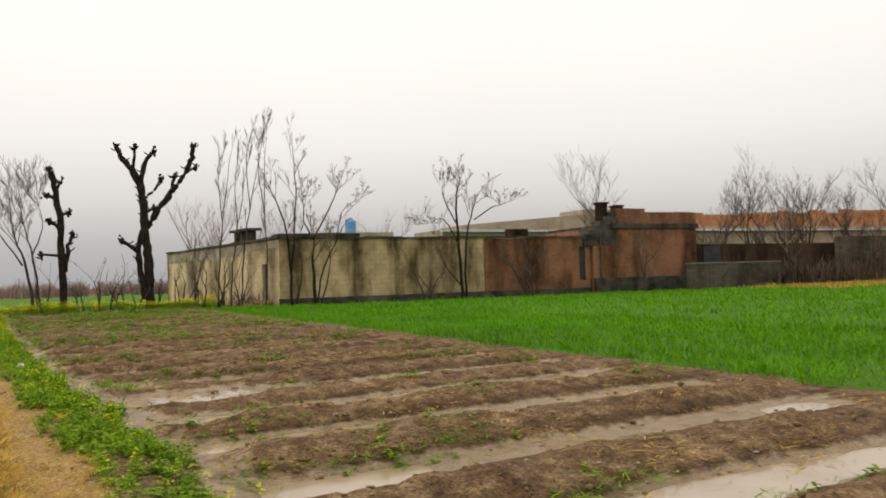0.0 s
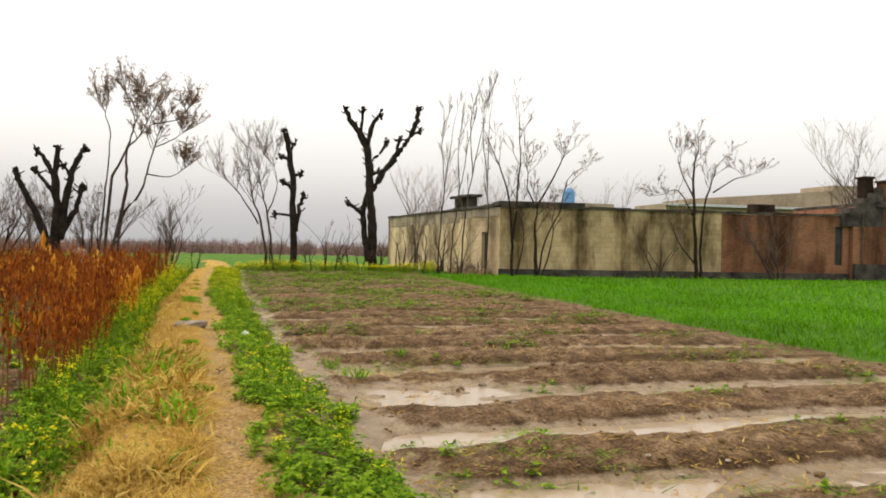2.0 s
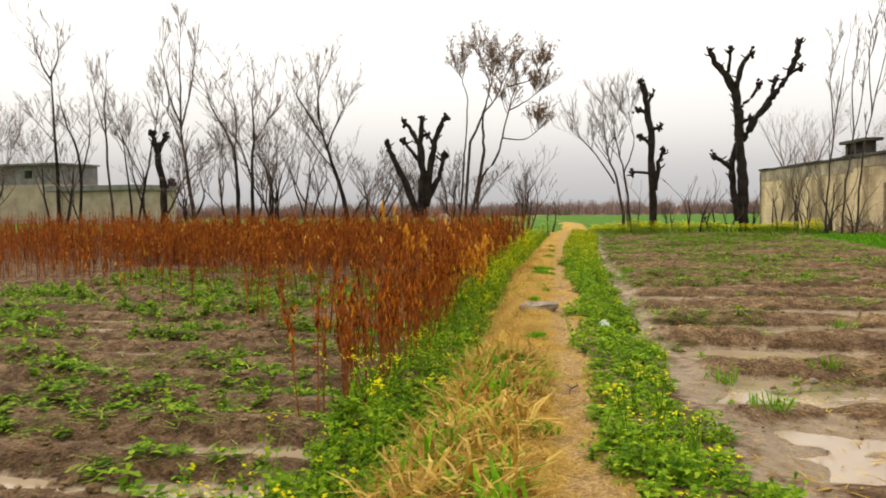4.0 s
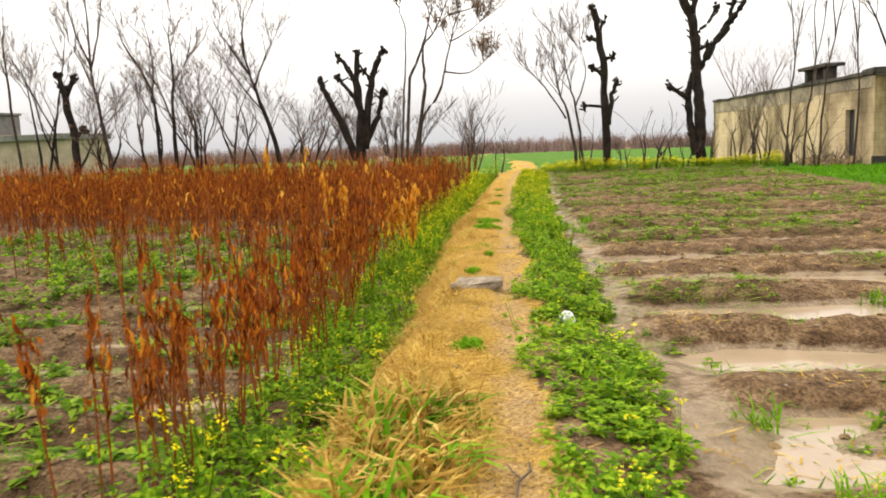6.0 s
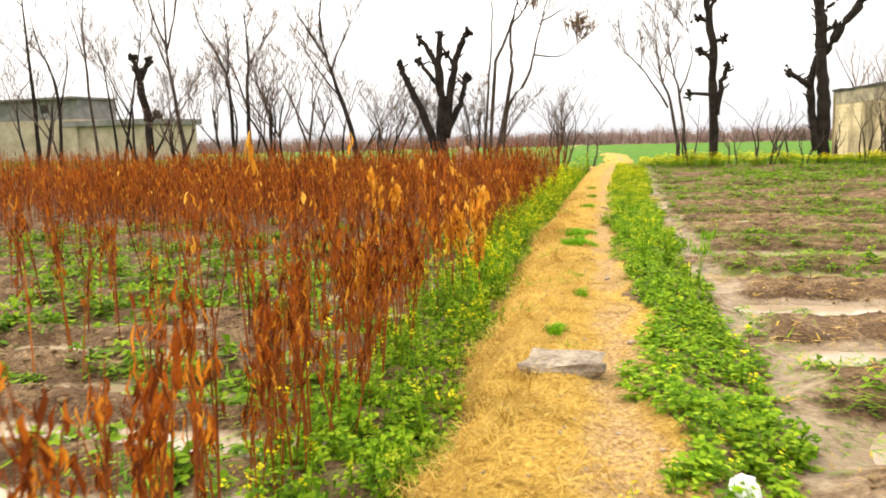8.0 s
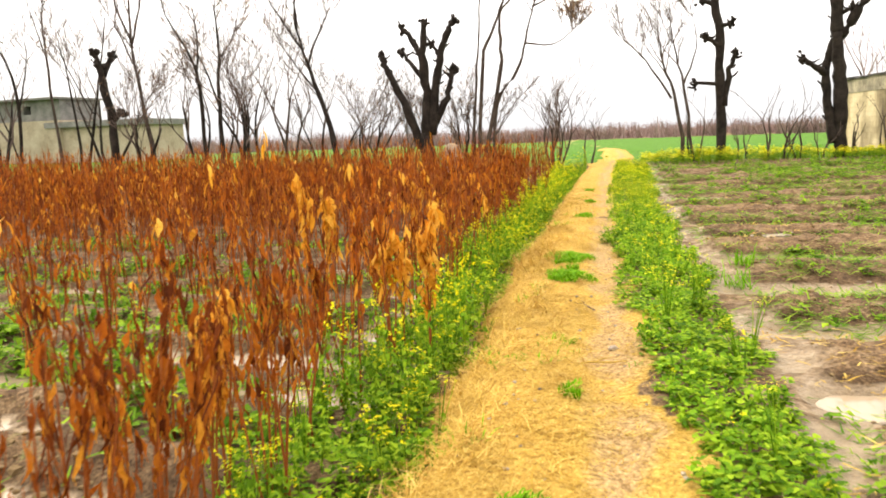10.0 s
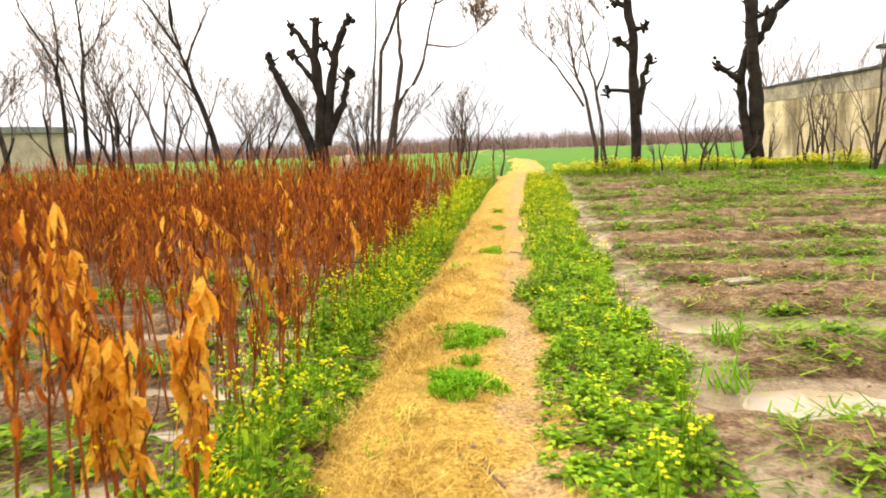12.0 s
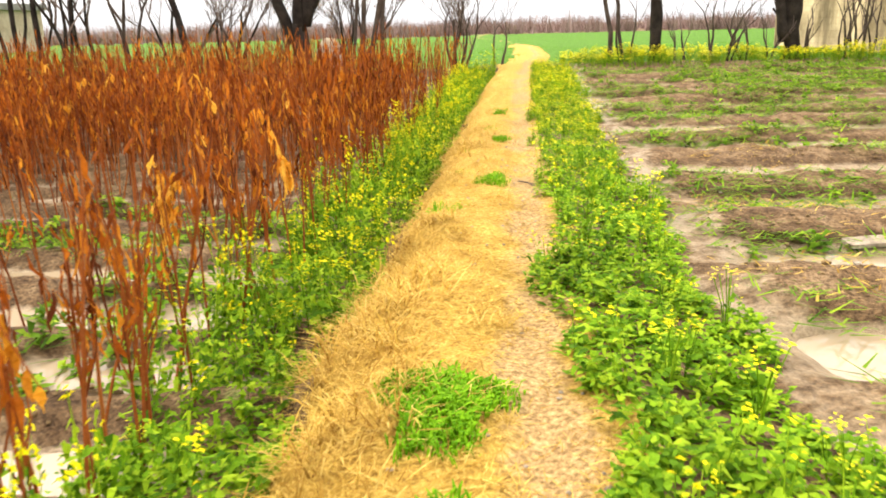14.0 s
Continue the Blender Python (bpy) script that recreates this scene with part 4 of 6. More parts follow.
def limbed_tree(x, y, limbs, label, seed, group, count=7, reach=1.6, wide=0.7, podded=0.0, bark=BARK_PALE, upright=0.35, low=0.45, last=4, deep=0.8):
    """A leafless tree with limbs of its own. limbs: (radius, points as dx, dz); fine shoots grow from the outer share of each."""
    rng = random.Random(seed)
    tree = tagged(new("bare_tree"), label, "tree", group)
    tree.location = (x, y, float(ground_height(x, y)))
    twigs, pods = Soup(), Soup()
    for k, (radius, pts) in enumerate(limbs):
        s = Soup()
        depth = 0.0 if k == 0 else rng.uniform(-deep, deep)
        way = [Vector((dx, depth * i / (len(pts) - 1), dz)) for i, (dx, dz) in enumerate(pts)]
        fine = [way[0]]
        for i in range(len(way) - 1):
            p0, p1, p2, p3 = way[max(i - 1, 0)], way[i], way[i + 1], way[min(i + 2, len(way) - 1)]
            for j in range(1, 5):
                u = j / 4
                q = 0.5 * (2 * p1 + (p2 - p0) * u + (2 * p0 - 5 * p1 + 4 * p2 - p3) * u * u + (3 * p1 - p0 - 3 * p2 + p3) * u ** 3)
                fine.append(q + Vector((rng.gauss(0, 0.025), rng.gauss(0, 0.025), 0)))
        n = len(fine)
        rad = [max(0.012, radius * (1 - 0.8 * i / (n - 1)) * rng.uniform(0.92, 1.1)) for i in range(n)]
        s.tube(fine, rad, 7)
        part("trunk" if k == 0 else "limb", s, bark, tree, smooth=True)
        for _ in range(count):
            i = int(n * rng.uniform(low if len(pts) > 2 else 0.2, 0.999))
            d = (fine[min(i + 1, n - 1)] - fine[max(i - 1, 0)]).normalized()
            out = Vector((rng.uniform(-1, 1), rng.uniform(-1, 1), 0)).normalized()
            grow(rng, s, twigs, pods, fine[i], d * 0.8 + out * wide + Vector((0, 0, upright)), reach * rng.uniform(0.55, 1.15), min(0.028, rad[i] * 0.7), 2, last, 0.2, 3, 0.0, podded, 4, wide)
        grow(rng, s, twigs, pods, fine[-1], fine[-1] - fine[-2] + Vector((0, 0, upright * 0.2)), reach, rad[-1], 2, last, 0.18, 3, 0.0, podded, 4, wide)
    tagged(part("crown", twigs, TWIG, tree, "bare fine twigs"), kind="stuff")
    if pods.v:
        tagged(part("dry_foliage", pods, POD, tree, "dry hanging seed clusters"), kind="stuff")


ROW = "leafless trees on the field bund"
limbed_tree(-5.35, 46.5, [(0.1, [(0.05, -0.2), (0.95, 4.0), (1.05, 5.2), (1.05, 6.6), (1.65, 7.4), (2.3, 8.8)]), (0.085, [(0.0, -0.2), (0.3, 4.6), (0.8, 6.0), (1.25, 7.3), (1.4, 8.2), (0.95, 9.5)]),
                        (0.06, [(-0.35, -0.2), (-0.05, 3.6), (0.1, 5.3), (0.2, 7.3), (-0.1, 8.5), (-0.2, 9.3)]), (0.085, [(0.7, -0.2), (0.8, 3.0), (1.65, 4.3), (2.0, 5.5), (2.4, 7.0), (2.8, 8.3)]),
                        (0.045, [(2.0, 5.4), (3.1, 5.3), (3.8, 5.8)]), (0.04, [(2.35, 6.8), (3.3, 7.3), (3.8, 7.7)]), (0.04, [(2.3, 8.0), (3.6, 8.4), (4.0, 9.0)]), (0.035, [(1.4, 8.0), (1.7, 9.4)])],
            "tall many-stemmed leafless tree hung with dry seed clusters", 221, ROW, 15, 0.9, 0.8, 0.9, upright=0.45, low=0.72, deep=0.5)
limbed_tree(2.95, 48.8, [(0.09, [(0.0, -0.2), (-0.3, 2.4), (-0.8, 4.0), (-1.05, 5.2)]), (0.075, [(0.4, -0.2), (0.1, 2.6), (-0.3, 4.4), (-0.6, 6.0)]), (0.05, [(-0.5, 2.6), (-1.5, 4.2), (-2.2, 5.0)]), (0.045, [(0.0, 3.2), (0.5, 4.6), (0.3, 6.2)])],
            "leafless two-stemmed tree with a fan of twigs", 22, ROW, 12, 1.5, 0.75, low=0.5)
limbed_tree(-12.3, 49.0, [(0.17, [(0.1, -0.2), (-0.2, 1.6), (-0.8, 3.7), (-1.4, 5.5), (-1.75, 6.9)]), (0.07, [(-1.7, 6.6), (-1.7, 8.0), (-1.5, 9.0)]), (0.07, [(-1.4, 5.6), (-2.4, 7.0), (-3.1, 8.2)]), (0.06, [(-1.2, 5.0), (-0.6, 6.6), (-0.2, 7.4)]), (0.05, [(-0.8, 3.6), (-2.0, 5.0), (-2.9, 6.2)])],
            "leaning leafless tree with dark trunk", 23, ROW, 9, 1.35, 0.85, 0.06, BARK, 0.5, 0.4)
limbed_tree(-21.6, 49.0, [(0.15, [(0.05, -0.2), (-0.5, 3.6), (-0.8, 6.7)]), (0.07, [(-0.75, 6.2), (-1.7, 8.8), (-2.0, 10.8)]), (0.07, [(-0.8, 6.5), (-0.85, 9.0), (-0.9, 11.6)]), (0.06, [(-0.75, 6.4), (-0.2, 8.6), (0.0, 10.6)]), (0.05, [(-0.6, 5.0), (-1.6, 7.2), (-2.1, 8.0)])],
            "tall slender leafless tree with upswept twigs", 24, ROW, 9, 1.2, 0.4, upright=0.7, low=0.3)
limbed_tree(-18.0, 49.0, [(0.13, [(0.0, -0.2), (-0.1, 3.3), (0.1, 6.0), (0.0, 8.1)]), (0.1, [(-0.9, -0.2), (-1.1, 4.0), (-1.5, 5.6), (-2.6, 7.4), (-3.0, 8.4)]), (0.06, [(-0.05, 3.2), (-0.9, 5.2), (-1.9, 6.4)]), (0.06, [(-1.15, 4.4), (-1.0, 6.6), (-1.3, 8.8)]), (0.05, [(0.05, 5.4), (0.9, 6.6), (1.2, 8.4)]), (0.06, [(0.1, 0.4), (0.5, 2.2), (0.3, 3.4)])],
            "forked leafless tree with dark stems and seed clusters", 25, ROW, 9, 1.3, 1.0, 0.22, BARK, 0.35, 0.4)
limbed_tree(-30.4, 49.0, [(0.14, [(0.0, -0.2), (-0.1, 5.2), (-0.3, 9.8)]), (0.06, [(-0.28, 9.4), (-0.8, 10.6), (-1.0, 12.0)]), (0.06, [(-0.28, 9.5), (0.3, 10.8), (0.2, 12.0)]), (0.04, [(-0.1, 5.6), (-0.9, 7.0)])],
            "tall leafless tree with a forked top", 28, ROW, 6, 1.1, 0.9, 0.1, BARK, 0.4, 0.5)
limbed_tree(-28.8, 48.6, [(0.1, [(0.0, -0.2), (0.1, 4.4), (-0.6, 6.4), (-1.1, 8.2)]), (0.06, [(0.05, 3.2), (0.5, 5.4), (0.4, 7.0)]), (0.05, [(-0.1, 1.0), (-1.0, 3.0), (-1.5, 4.4)])],
            "leafless tree with thin crooked stems", 27, ROW, 6, 1.1, 0.9, bark=BARK)
limbed_tree(-27.3, 49.6, [(0.09, [(0.2, -0.2), (-0.2, 4.6), (-0.3, 7.6), (-0.1, 9.6)]), (0.045, [(-0.25, 6.2), (-0.9, 8.0), (-1.2, 9.2)])],
            "slender leafless tree with grey stems", 29, ROW, 7, 1.1, 0.7, upright=0.5)
limbed_tree(-25.6, 49.0, [(0.08, [(0.0, -0.2), (-0.3, 4.0), (-0.8, 6.8)]), (0.08, [(0.1, -0.2), (0.8, 3.4), (1.3, 6.0), (1.6, 8.0)]), (0.04, [(0.8, 3.2), (-0.1, 5.4), (-0.5, 6.6)])],
            "leaning thin leafless tree with two stems", 30, ROW, 6, 1.1, 0.8, bark=BARK, upright=0.5)
bare_tree(-15.3, 50.5, 8.6, 26, "thin leafless tree with tangled shoots", 3, 0.08, 4, (0, 0), 2, 0.22, group=ROW)
bare_tree(-37.5, 50.0, 11.5, 31, "slender leafless tree at the field end", 2, 0.1, 4, (0, 0), 3, 0.14, group=ROW)
for k, (x, y, h, st, ln) in enumerate(((-20.2, 50.5, 9.2, 2, -0.06), (-16.8, 48.4, 7.4, 3, 0.1), (-13.9, 52.0, 6.8, 3, -0.05), (-24.6, 49.6, 8.4, 2, 0.08), (-29.6, 47.8, 9.0, 2, -0.1), (-35.4, 48.6, 9.6, 3, 0.05), (-11.2, 50.6, 5.6, 4, 0.0), (-21.4, 47.4, 6.2, 3, 0.12), (-26.0, 51.5, 9.4, 1, -0.04), (-6.6, 50.8, 5.4, 4, -0.05), (-17.6, 51.8, 8.8, 2, 0.06), (-40.5, 50.0, 10.0, 3, 0.0))):
    bare_tree(x, y, h, 130 + k, "crooked thin leafless tree with dark stems", st, 0.08, 4, (ln, 0), 3, 0.2, 0.15, bark=BARK, group=ROW, wide=0.85, clear=0.4)
bare_tree(-2.4, 48.2, 4.9, 32, "dense dark leafless shrub on the bund", 7, 0.05, 3, (0.1, 0), 3, 0.35, name="bare_shrub", category="shrub")
bare_tree(-10.6, 56.0, 5.2, 33, "low leafless scrub behind the bund", 5, 0.05, 4, (0, 0), 3, 0.3, name="bare_shrub", category="shrub", podded=0.2)
for k, (x, y, h) in enumerate(((6.2, 48.6, 3.0), (6.9, 48.9, 3.3), (7.6, 49.2, 2.4), (3.4, 49.0, 3.4), (10.6, 48.6, 2.8), (11.8, 48.0, 2.6), (12.6, 47.4, 2.4), (5.4, 49.2, 2.0), (-0.9, 48.6, 2.4), (13.6, 46.6, 3.6), (9.8, 49.6, 2.2), (11.2, 50.2, 3.4), (12.2, 50.8, 4.2), (12.9, 52.0, 4.6), (13.2, 54.5, 5.0), (8.3, 49.3, 2.6), (13.4, 49.0, 4.4))):
    bare_tree(x, y, h, 40 + k, "thin leafless sapling in the mustard strip", 2, 0.045, 2, (0.05, 0), 2, 0.2, name="sapling", category="sapling", group="saplings on the bund")

WALLROW = "leafless trees along the farm wall"
for k, (x, y, lean, h) in enumerate(((12.5, 47.0, 0.9, 10.6), (13.5, 45.6, 1.5, 11.8), (14.5, 44.4, 0.2, 11.0), (13.1, 46.4, 1.2, 10.0))):
    limbed_tree(x, y, [(0.055, [(0.0, -0.2), (0.15, h * 0.25), (lean * 0.5, h * 0.55), (lean, h * 0.86)]), (0.035, [(lean * 0.4, h * 0.48), (lean * 0.5 - 0.3, h * 0.7), (lean * 0.6 - 0.2, h * 0.84)])],
                "tall slender poplar without leaves", 150 + k, WALLROW, 5, 0.9, 0.55, upright=0.8, low=0.4, deep=0.3)
limbed_tree(15.7, 43.2, [(0.1, [(0.0, -0.2), (-0.1, 2.4), (-0.4, 4.8), (-1.3, 7.0)]), (0.07, [(-0.05, 2.0), (0.2, 4.0), (0.4, 6.8), (0.3, 9.2)]), (0.05, [(0.1, -0.2), (0.6, 2.0), (0.4, 3.4)])],
            "crooked leafless tree before the blockwork", 53, WALLROW, 6, 1.0, 0.9, 0.25, BARK, 0.4)
limbed_tree(17.1, 43.2, [(0.12, [(0.0, -0.2), (-0.1, 2.4), (-0.05, 4.0)]), (0.07, [(-0.05, 3.9), (0.6, 4.9), (1.3, 6.2), (1.6, 7.0)]), (0.06, [(0.05, -0.2), (0.5, 2.0), (1.4, 3.6), (1.9, 5.4), (2.7, 6.1)]), (0.06, [(-0.05, 3.8), (-0.7, 4.8), (-0.9, 6.2)]), (0.05, [(0.3, -0.2), (0.9, 2.2), (0.8, 3.4)])],
            "wide forked leafless tree with dry leaf clumps", 54, WALLROW, 6, 1.0, 1.0, 0.4, BARK, 0.3, 0.5)
limbed_tree(26.6, 42.4, [(0.12, [(0.0, -0.2), (-0.2, 3.2), (-0.3, 6.2), (0.0, 7.3)]), (0.08, [(0.2, -0.2), (0.5, 3.6), (1.2, 5.6), (1.8, 6.8)]), (0.05, [(-0.2, 3.4), (-1.2, 5.0), (-2.1, 4.8)]), (0.05, [(0.1, 0.6), (-1.2, 2.2), (-1.5, 3.4)]), (0.05, [(-0.25, 4.6), (-1.1, 6.2), (-1.2, 7.0)]), (0.05, [(1.0, 5.0), (2.2, 5.8), (2.7, 5.9)])],
            "spreading leafless tree with rusty leaf clumps", 55, WALLROW, 6, 1.0, 1.0, 0.5, BARK, 0.25, 0.5)
bare_tree(31.4, 41.6, 4.4, 56, "low leafless shrub by the brick wall", 5, 0.05, 3, (0, 0), 3, 0.35, name="bare_shrub", category="shrub")
bare_tree(40.4, 40.6, 6.2, 57, "small leafless tree before the brick house", 2, 0.09, 3, (-0.1, 0), 3, 0.2, group=WALLROW)
bare_tree(24.4, 43.0, 4.0, 58, "thin leafless shrub at the wall foot", 3, 0.04, 3, (0, 0), 2, 0.2, name="bare_shrub", category="shrub")
BACK = "leafless trees behind the houses"
for k, (x, y, h, st) in enumerate(((50.5, 54.0, 13.6, 1), (56.0, 47.0, 10.8, 2), (60.0, 46.0, 11.8, 3), (67.0, 46.5, 10.5, 2), (73.0, 45.5, 10.0, 2), (79.0, 44.0, 12.8, 2), (84.0, 43.0, 11.0, 2), (56.0, 40.2, 7.6, 2), (64.0, 38.4, 6.6, 3), (70.0, 37.4, 7.0, 3))):
    bare_tree(x, y, h, 70 + k, "rounded leafless tree with a dense crown of twigs" if st == 1 else "leafless tree with upright dark stems", st, 0.16, 4, (0, 0), 4 if k < 7 else 3, 0.2, group=BACK)
for k, (x, y, h) in enumerate(((20.5, 86, 11), (24, 90, 12.5), (27.5, 88, 10), (46, 92, 12), (34, 95, 11))):
    bare_tree(x, y, h, 90 + k, "far slender leafless tree behind the farm", 2, 0.12, 3, (0, 0), 4, 0.14, twig=TWIG_HAZE, group=BACK)


# ---- crops and weeds ----
def pick(rs, n, x0, x1, y0, y1):
    return rs.uniform(x0, x1, n), rs.uniform(y0, y1, n)


def rows_of(rs, x, y, size, tall=(0.8, 1.2), lean=0.12, kinds=1, sink=0.01):
    n = len(x)
    return np.stack([x, y, ground_height(x, y) - sink, rs.uniform(0, 6.283, n), rs.uniform(size[0], size[1], n), rs.uniform(tall[0], tall[1], n),
                     rs.normal(0, lean, n), rs.normal(0, lean, n), rs.randint(0, kinds, n)], -1)


def curled(s, q, out, fall, length, width, rng, mat):
    """A withered leaf that hangs, folds and twists."""
    down = Vector((out.x * (1 - abs(fall)), out.y * (1 - abs(fall)), -fall))
    turn = rng.uniform(0, 6.283)
    spin = rng.uniform(-1.6, 1.6)
    p, vs = Vector(q), []
    for i, share in enumerate((0.15, 0.9, 1.0, 0.65, 0.1)):
        side = Vector((math.cos(turn + spin * i * 0.5), math.sin(turn + spin * i * 0.5), rng.uniform(-0.3, 0.3))) * width * share * rng.uniform(0.75, 1.2) / 2
        vs += [tuple(p - side), tuple(p + side)]
        p = p + down * length / 4 + out * (0.012 if i == 0 else 0) + Vector((rng.uniform(-1, 1), rng.uniform(-1, 1), 0)) * length * 0.09
    s.add(vs, [(2 * i, 2 * i + 1, 2 * i + 3, 2 * i + 2) for i in range(4)], mat)


def stalk_plant(rng, leaves, golden=0.0, shoots=3, broad=1.0):
    """A dry rust-red crop plant: a thin stalk, upright side shoots and hanging withered leaves. Height about 1. Slots: stalk, rust, golden."""
    stem, foliage = Soup(), Soup()
    bend = Vector((rng.uniform(-0.08, 0.08), rng.uniform(-0.08, 0.08), 0))
    line = [Vector((0, 0, -0.03)), Vector((0, 0, 0.35)) + bend * 0.3, Vector((0, 0, 0.7)) + bend * 0.8, Vector((0, 0, 1.0)) + bend * 1.3]
    stem.tube(line, [0.0075, 0.0065, 0.005, 0.002], 3, 0, cap=False)
    tips = [(line[1].lerp(line[2], 0.4), line[3]), (line[2], line[3])]
    for _ in range(shoots):
        u = rng.uniform(0.35, 0.75)
        a = rng.uniform(0, 6.283)
        q = Vector((0, 0, u)) + bend * u
        t = q + Vector((math.cos(a) * 0.06, math.sin(a) * 0.06, rng.uniform(0.2, 0.38)))
        stem.tube([q, q.lerp(t, 0.5) + Vector((math.cos(a) * 0.02, math.sin(a) * 0.02, 0)), t], [0.004, 0.003, 0.0015], 3, 0, cap=False)
        tips.append((q.lerp(t, 0.3), t))
    for _ in range(leaves):
        a_, b_ = rng.choice(tips)
        q = a_.lerp(b_, rng.uniform(0.1, 1.05))
        a = rng.uniform(0, 6.283)
        out = Vector((math.cos(a), math.sin(a), 0))
        gold = rng.random() < golden
        if gold:
            ln, w, fall = rng.uniform(0.07, 0.16), rng.uniform(0.014, 0.036), rng.uniform(0.75, 1.0)
        else:
            ln, w, fall = rng.uniform(0.06, 0.15) * (0.6 + 0.4 * broad), rng.uniform(0.006, 0.016) * broad, rng.choice((-1, 1, 1)) * rng.uniform(0.72, 0.98)
        if gold or broad > 0.9:
            curled(foliage, q, out, fall, ln, w * 1.3, rng, 1 if gold else 0)
        else:
            foliage.strip([q, q + out * 0.02 - Vector((0, 0, fall * ln * 0.5)), q + out * ln * (1 - abs(fall)) - Vector((0, 0, fall * ln))], [0.004, w * 1.2, 0.003], Vector((-out.y, out.x, rng.uniform(-0.5, 0.5))), 0)
    return stem, foliage


def joined(a, b, shift):
    s = Soup()
    s.add(a.v, a.f)
    s.m = list(a.m)
    k = len(s.v)
    s.v.extend(b.v)
    s.f.extend([tuple(i + k for i in f) for f in b.f])
    s.m.extend([m + shift for m in b.m])
    return s


def arched_plant(rng, stems, leaves):
    """A crop plant bowed over by its own weight, golden leaves hanging from the outer half."""
    stem, foliage = Soup(), Soup()
    base = Vector(stems[0][0])
    for line in stems:
        pts = [Vector(p) - base for p in line]
        stem.tube(pts, [0.0085 * (1 - 0.8 * i / len(pts)) for i in range(len(pts))], 4)
        outer = pts[len(pts) // 2 - 1:]
        for _ in range(leaves // len(stems)):
            u = rng.random() ** 0.6 * (len(outer) - 1) * 0.999
            q = outer[int(u)].lerp(outer[int(u) + 1], u % 1)
            a = rng.uniform(0, 6.283)
            curled(foliage, q, Vector((math.cos(a), math.sin(a), 0)), rng.uniform(0.85, 1.0), rng.uniform(0.1, 0.2), rng.uniform(0.024, 0.05), rng, 0)
    ob = tagged(new("dry_crop_plant", stem.mesh("stalk", [STALK])), "bowed crop plant hung with golden withered leaves", "crop plant", "dry crop plants by the path")
    part("leaves", foliage, ORANGE, ob)
    ob.location = base


def make_stalk_field():
    rs, rng = np.random.RandomState(31), random.Random(31)
    # plants that stand singly by the path
    kinds = []
    for k in range(9):
        stem, foliage = stalk_plant(rng, (60 if k in (3, 7) else (9 if k % 4 == 0 else 24 + k % 3 * 8)), 0.9 if k in (3, 7) else 0.0, 4, 1.25 if k in (1, 5) else 1.0)
        gold = k in (3, 7)
        ob = tagged(new("dry_crop_plant", stem.mesh("stalk", [STALK])), "withered crop plant with golden hanging leaves" if gold else "withered rust-red crop plant with hanging dry leaves", "crop plant", "dry crop plants by the path")
        part("leaves", foliage, (RUST, ORANGE), ob)
        kinds.append(ob)
    spots = []
    for _ in range(112):
        y = rng.uniform(11.3, 31)
        spots.append((float(weeds_left(y)) - abs(rng.gauss(0.02, 0.25)) + 0.14, y, 0))
    for _ in range(30):
        y = rng.uniform(11.6, 17.5)
        spots.append((float(weeds_left(y)) - abs(rng.gauss(0.0, 0.22)) + 0.1, y, 0))
    for _ in range(44):
        y = rng.uniform(11.8, 24)
        reach = 0.5 if y < 17 else 3.4
        spots.append((float(weeds_left(y)) - rng.uniform(0.1, reach) * rng.uniform(0.25, 1), y, 0))
    for cx, cy, n in ((-1.57, 20.12, 4), (-2.9, 21.9, 3), (-1.75, 17.4, 2)):
        spots += [(cx + rng.gauss(0, 0.1), cy + rng.gauss(0, 0.1), 1) for _ in range(n)]
    for x, y, gold in spots:
        src = kinds[rng.choice((3, 7))] if gold else kinds[rng.choice((0, 4, 8, 0, 4, 8, 2) if 20.3 < y < 25.5 else (1, 2, 5, 6, 0))]
        h = rng.uniform(0.85, 1.2) + min(0.3, max(0, (y - 14) * 0.04)) - 0.02 * (gold == 1)
        m = Matrix.LocRotScale((x, y, float(ground_height(x, y))), Euler((rng.gauss(0, 0.07), rng.gauss(0, 0.07), rng.uniform(0, 6.28))), None)
        copy_thing(src, m).matrix_basis = m @ Matrix.Diagonal((h, h, h * rng.uniform(0.9, 1.1), 1))
    for k, o in enumerate(kinds):
        y = 12.5 + k * 1.7
        x = float(weeds_left(y)) - 0.35
        o.matrix_basis = Matrix.LocRotScale((x, y, float(ground_height(x, y))), Euler((0.04, 0.05, k)), Vector((1.1, 1.1, 1.1)))
    for x, y, top, n in ((-2.42, 16.4, 2.15, 9), (-2.9, 19.4, 1.9, 5), (-2.2, 20.6, 1.75, 5), (-3.4, 21.5, 1.95, 6)):
        stem, tip = Soup(), Soup()
        stem.tube([(0, 0, -0.03), (0.02, 0, top * 0.5), (0.05, 0.02, top)], [0.009, 0.006, 0.002], 4)
        for _ in range(n):
            q = Vector((0.045, 0.015, top - rng.uniform(0.02, 0.3)))
            a = rng.uniform(0, 6.283)
            out = Vector((math.cos(a), math.sin(a), 0))
            ln, w = rng.uniform(0.1, 0.2), rng.uniform(0.02, 0.04)
            tip.strip([q, q + out * 0.03 - Vector((0, 0, ln * 0.3)), q + out * 0.045 - Vector((0, 0, ln * 0.7)), q + out * 0.04 - Vector((0, 0, ln))], [0.004, w, w * 0.8, 0.003], Vector((-out.y, out.x, 0.3)))
        ob = tagged(new("dry_crop_plant", stem.mesh("stalk", [STALK])), "tall bare crop stalk with golden leaves at its tip", "crop plant", "dry crop plants by the path")
        part("leaves", tip, ORANGE, ob)
        ob.location = (x, y, float(ground_height(x, y)))
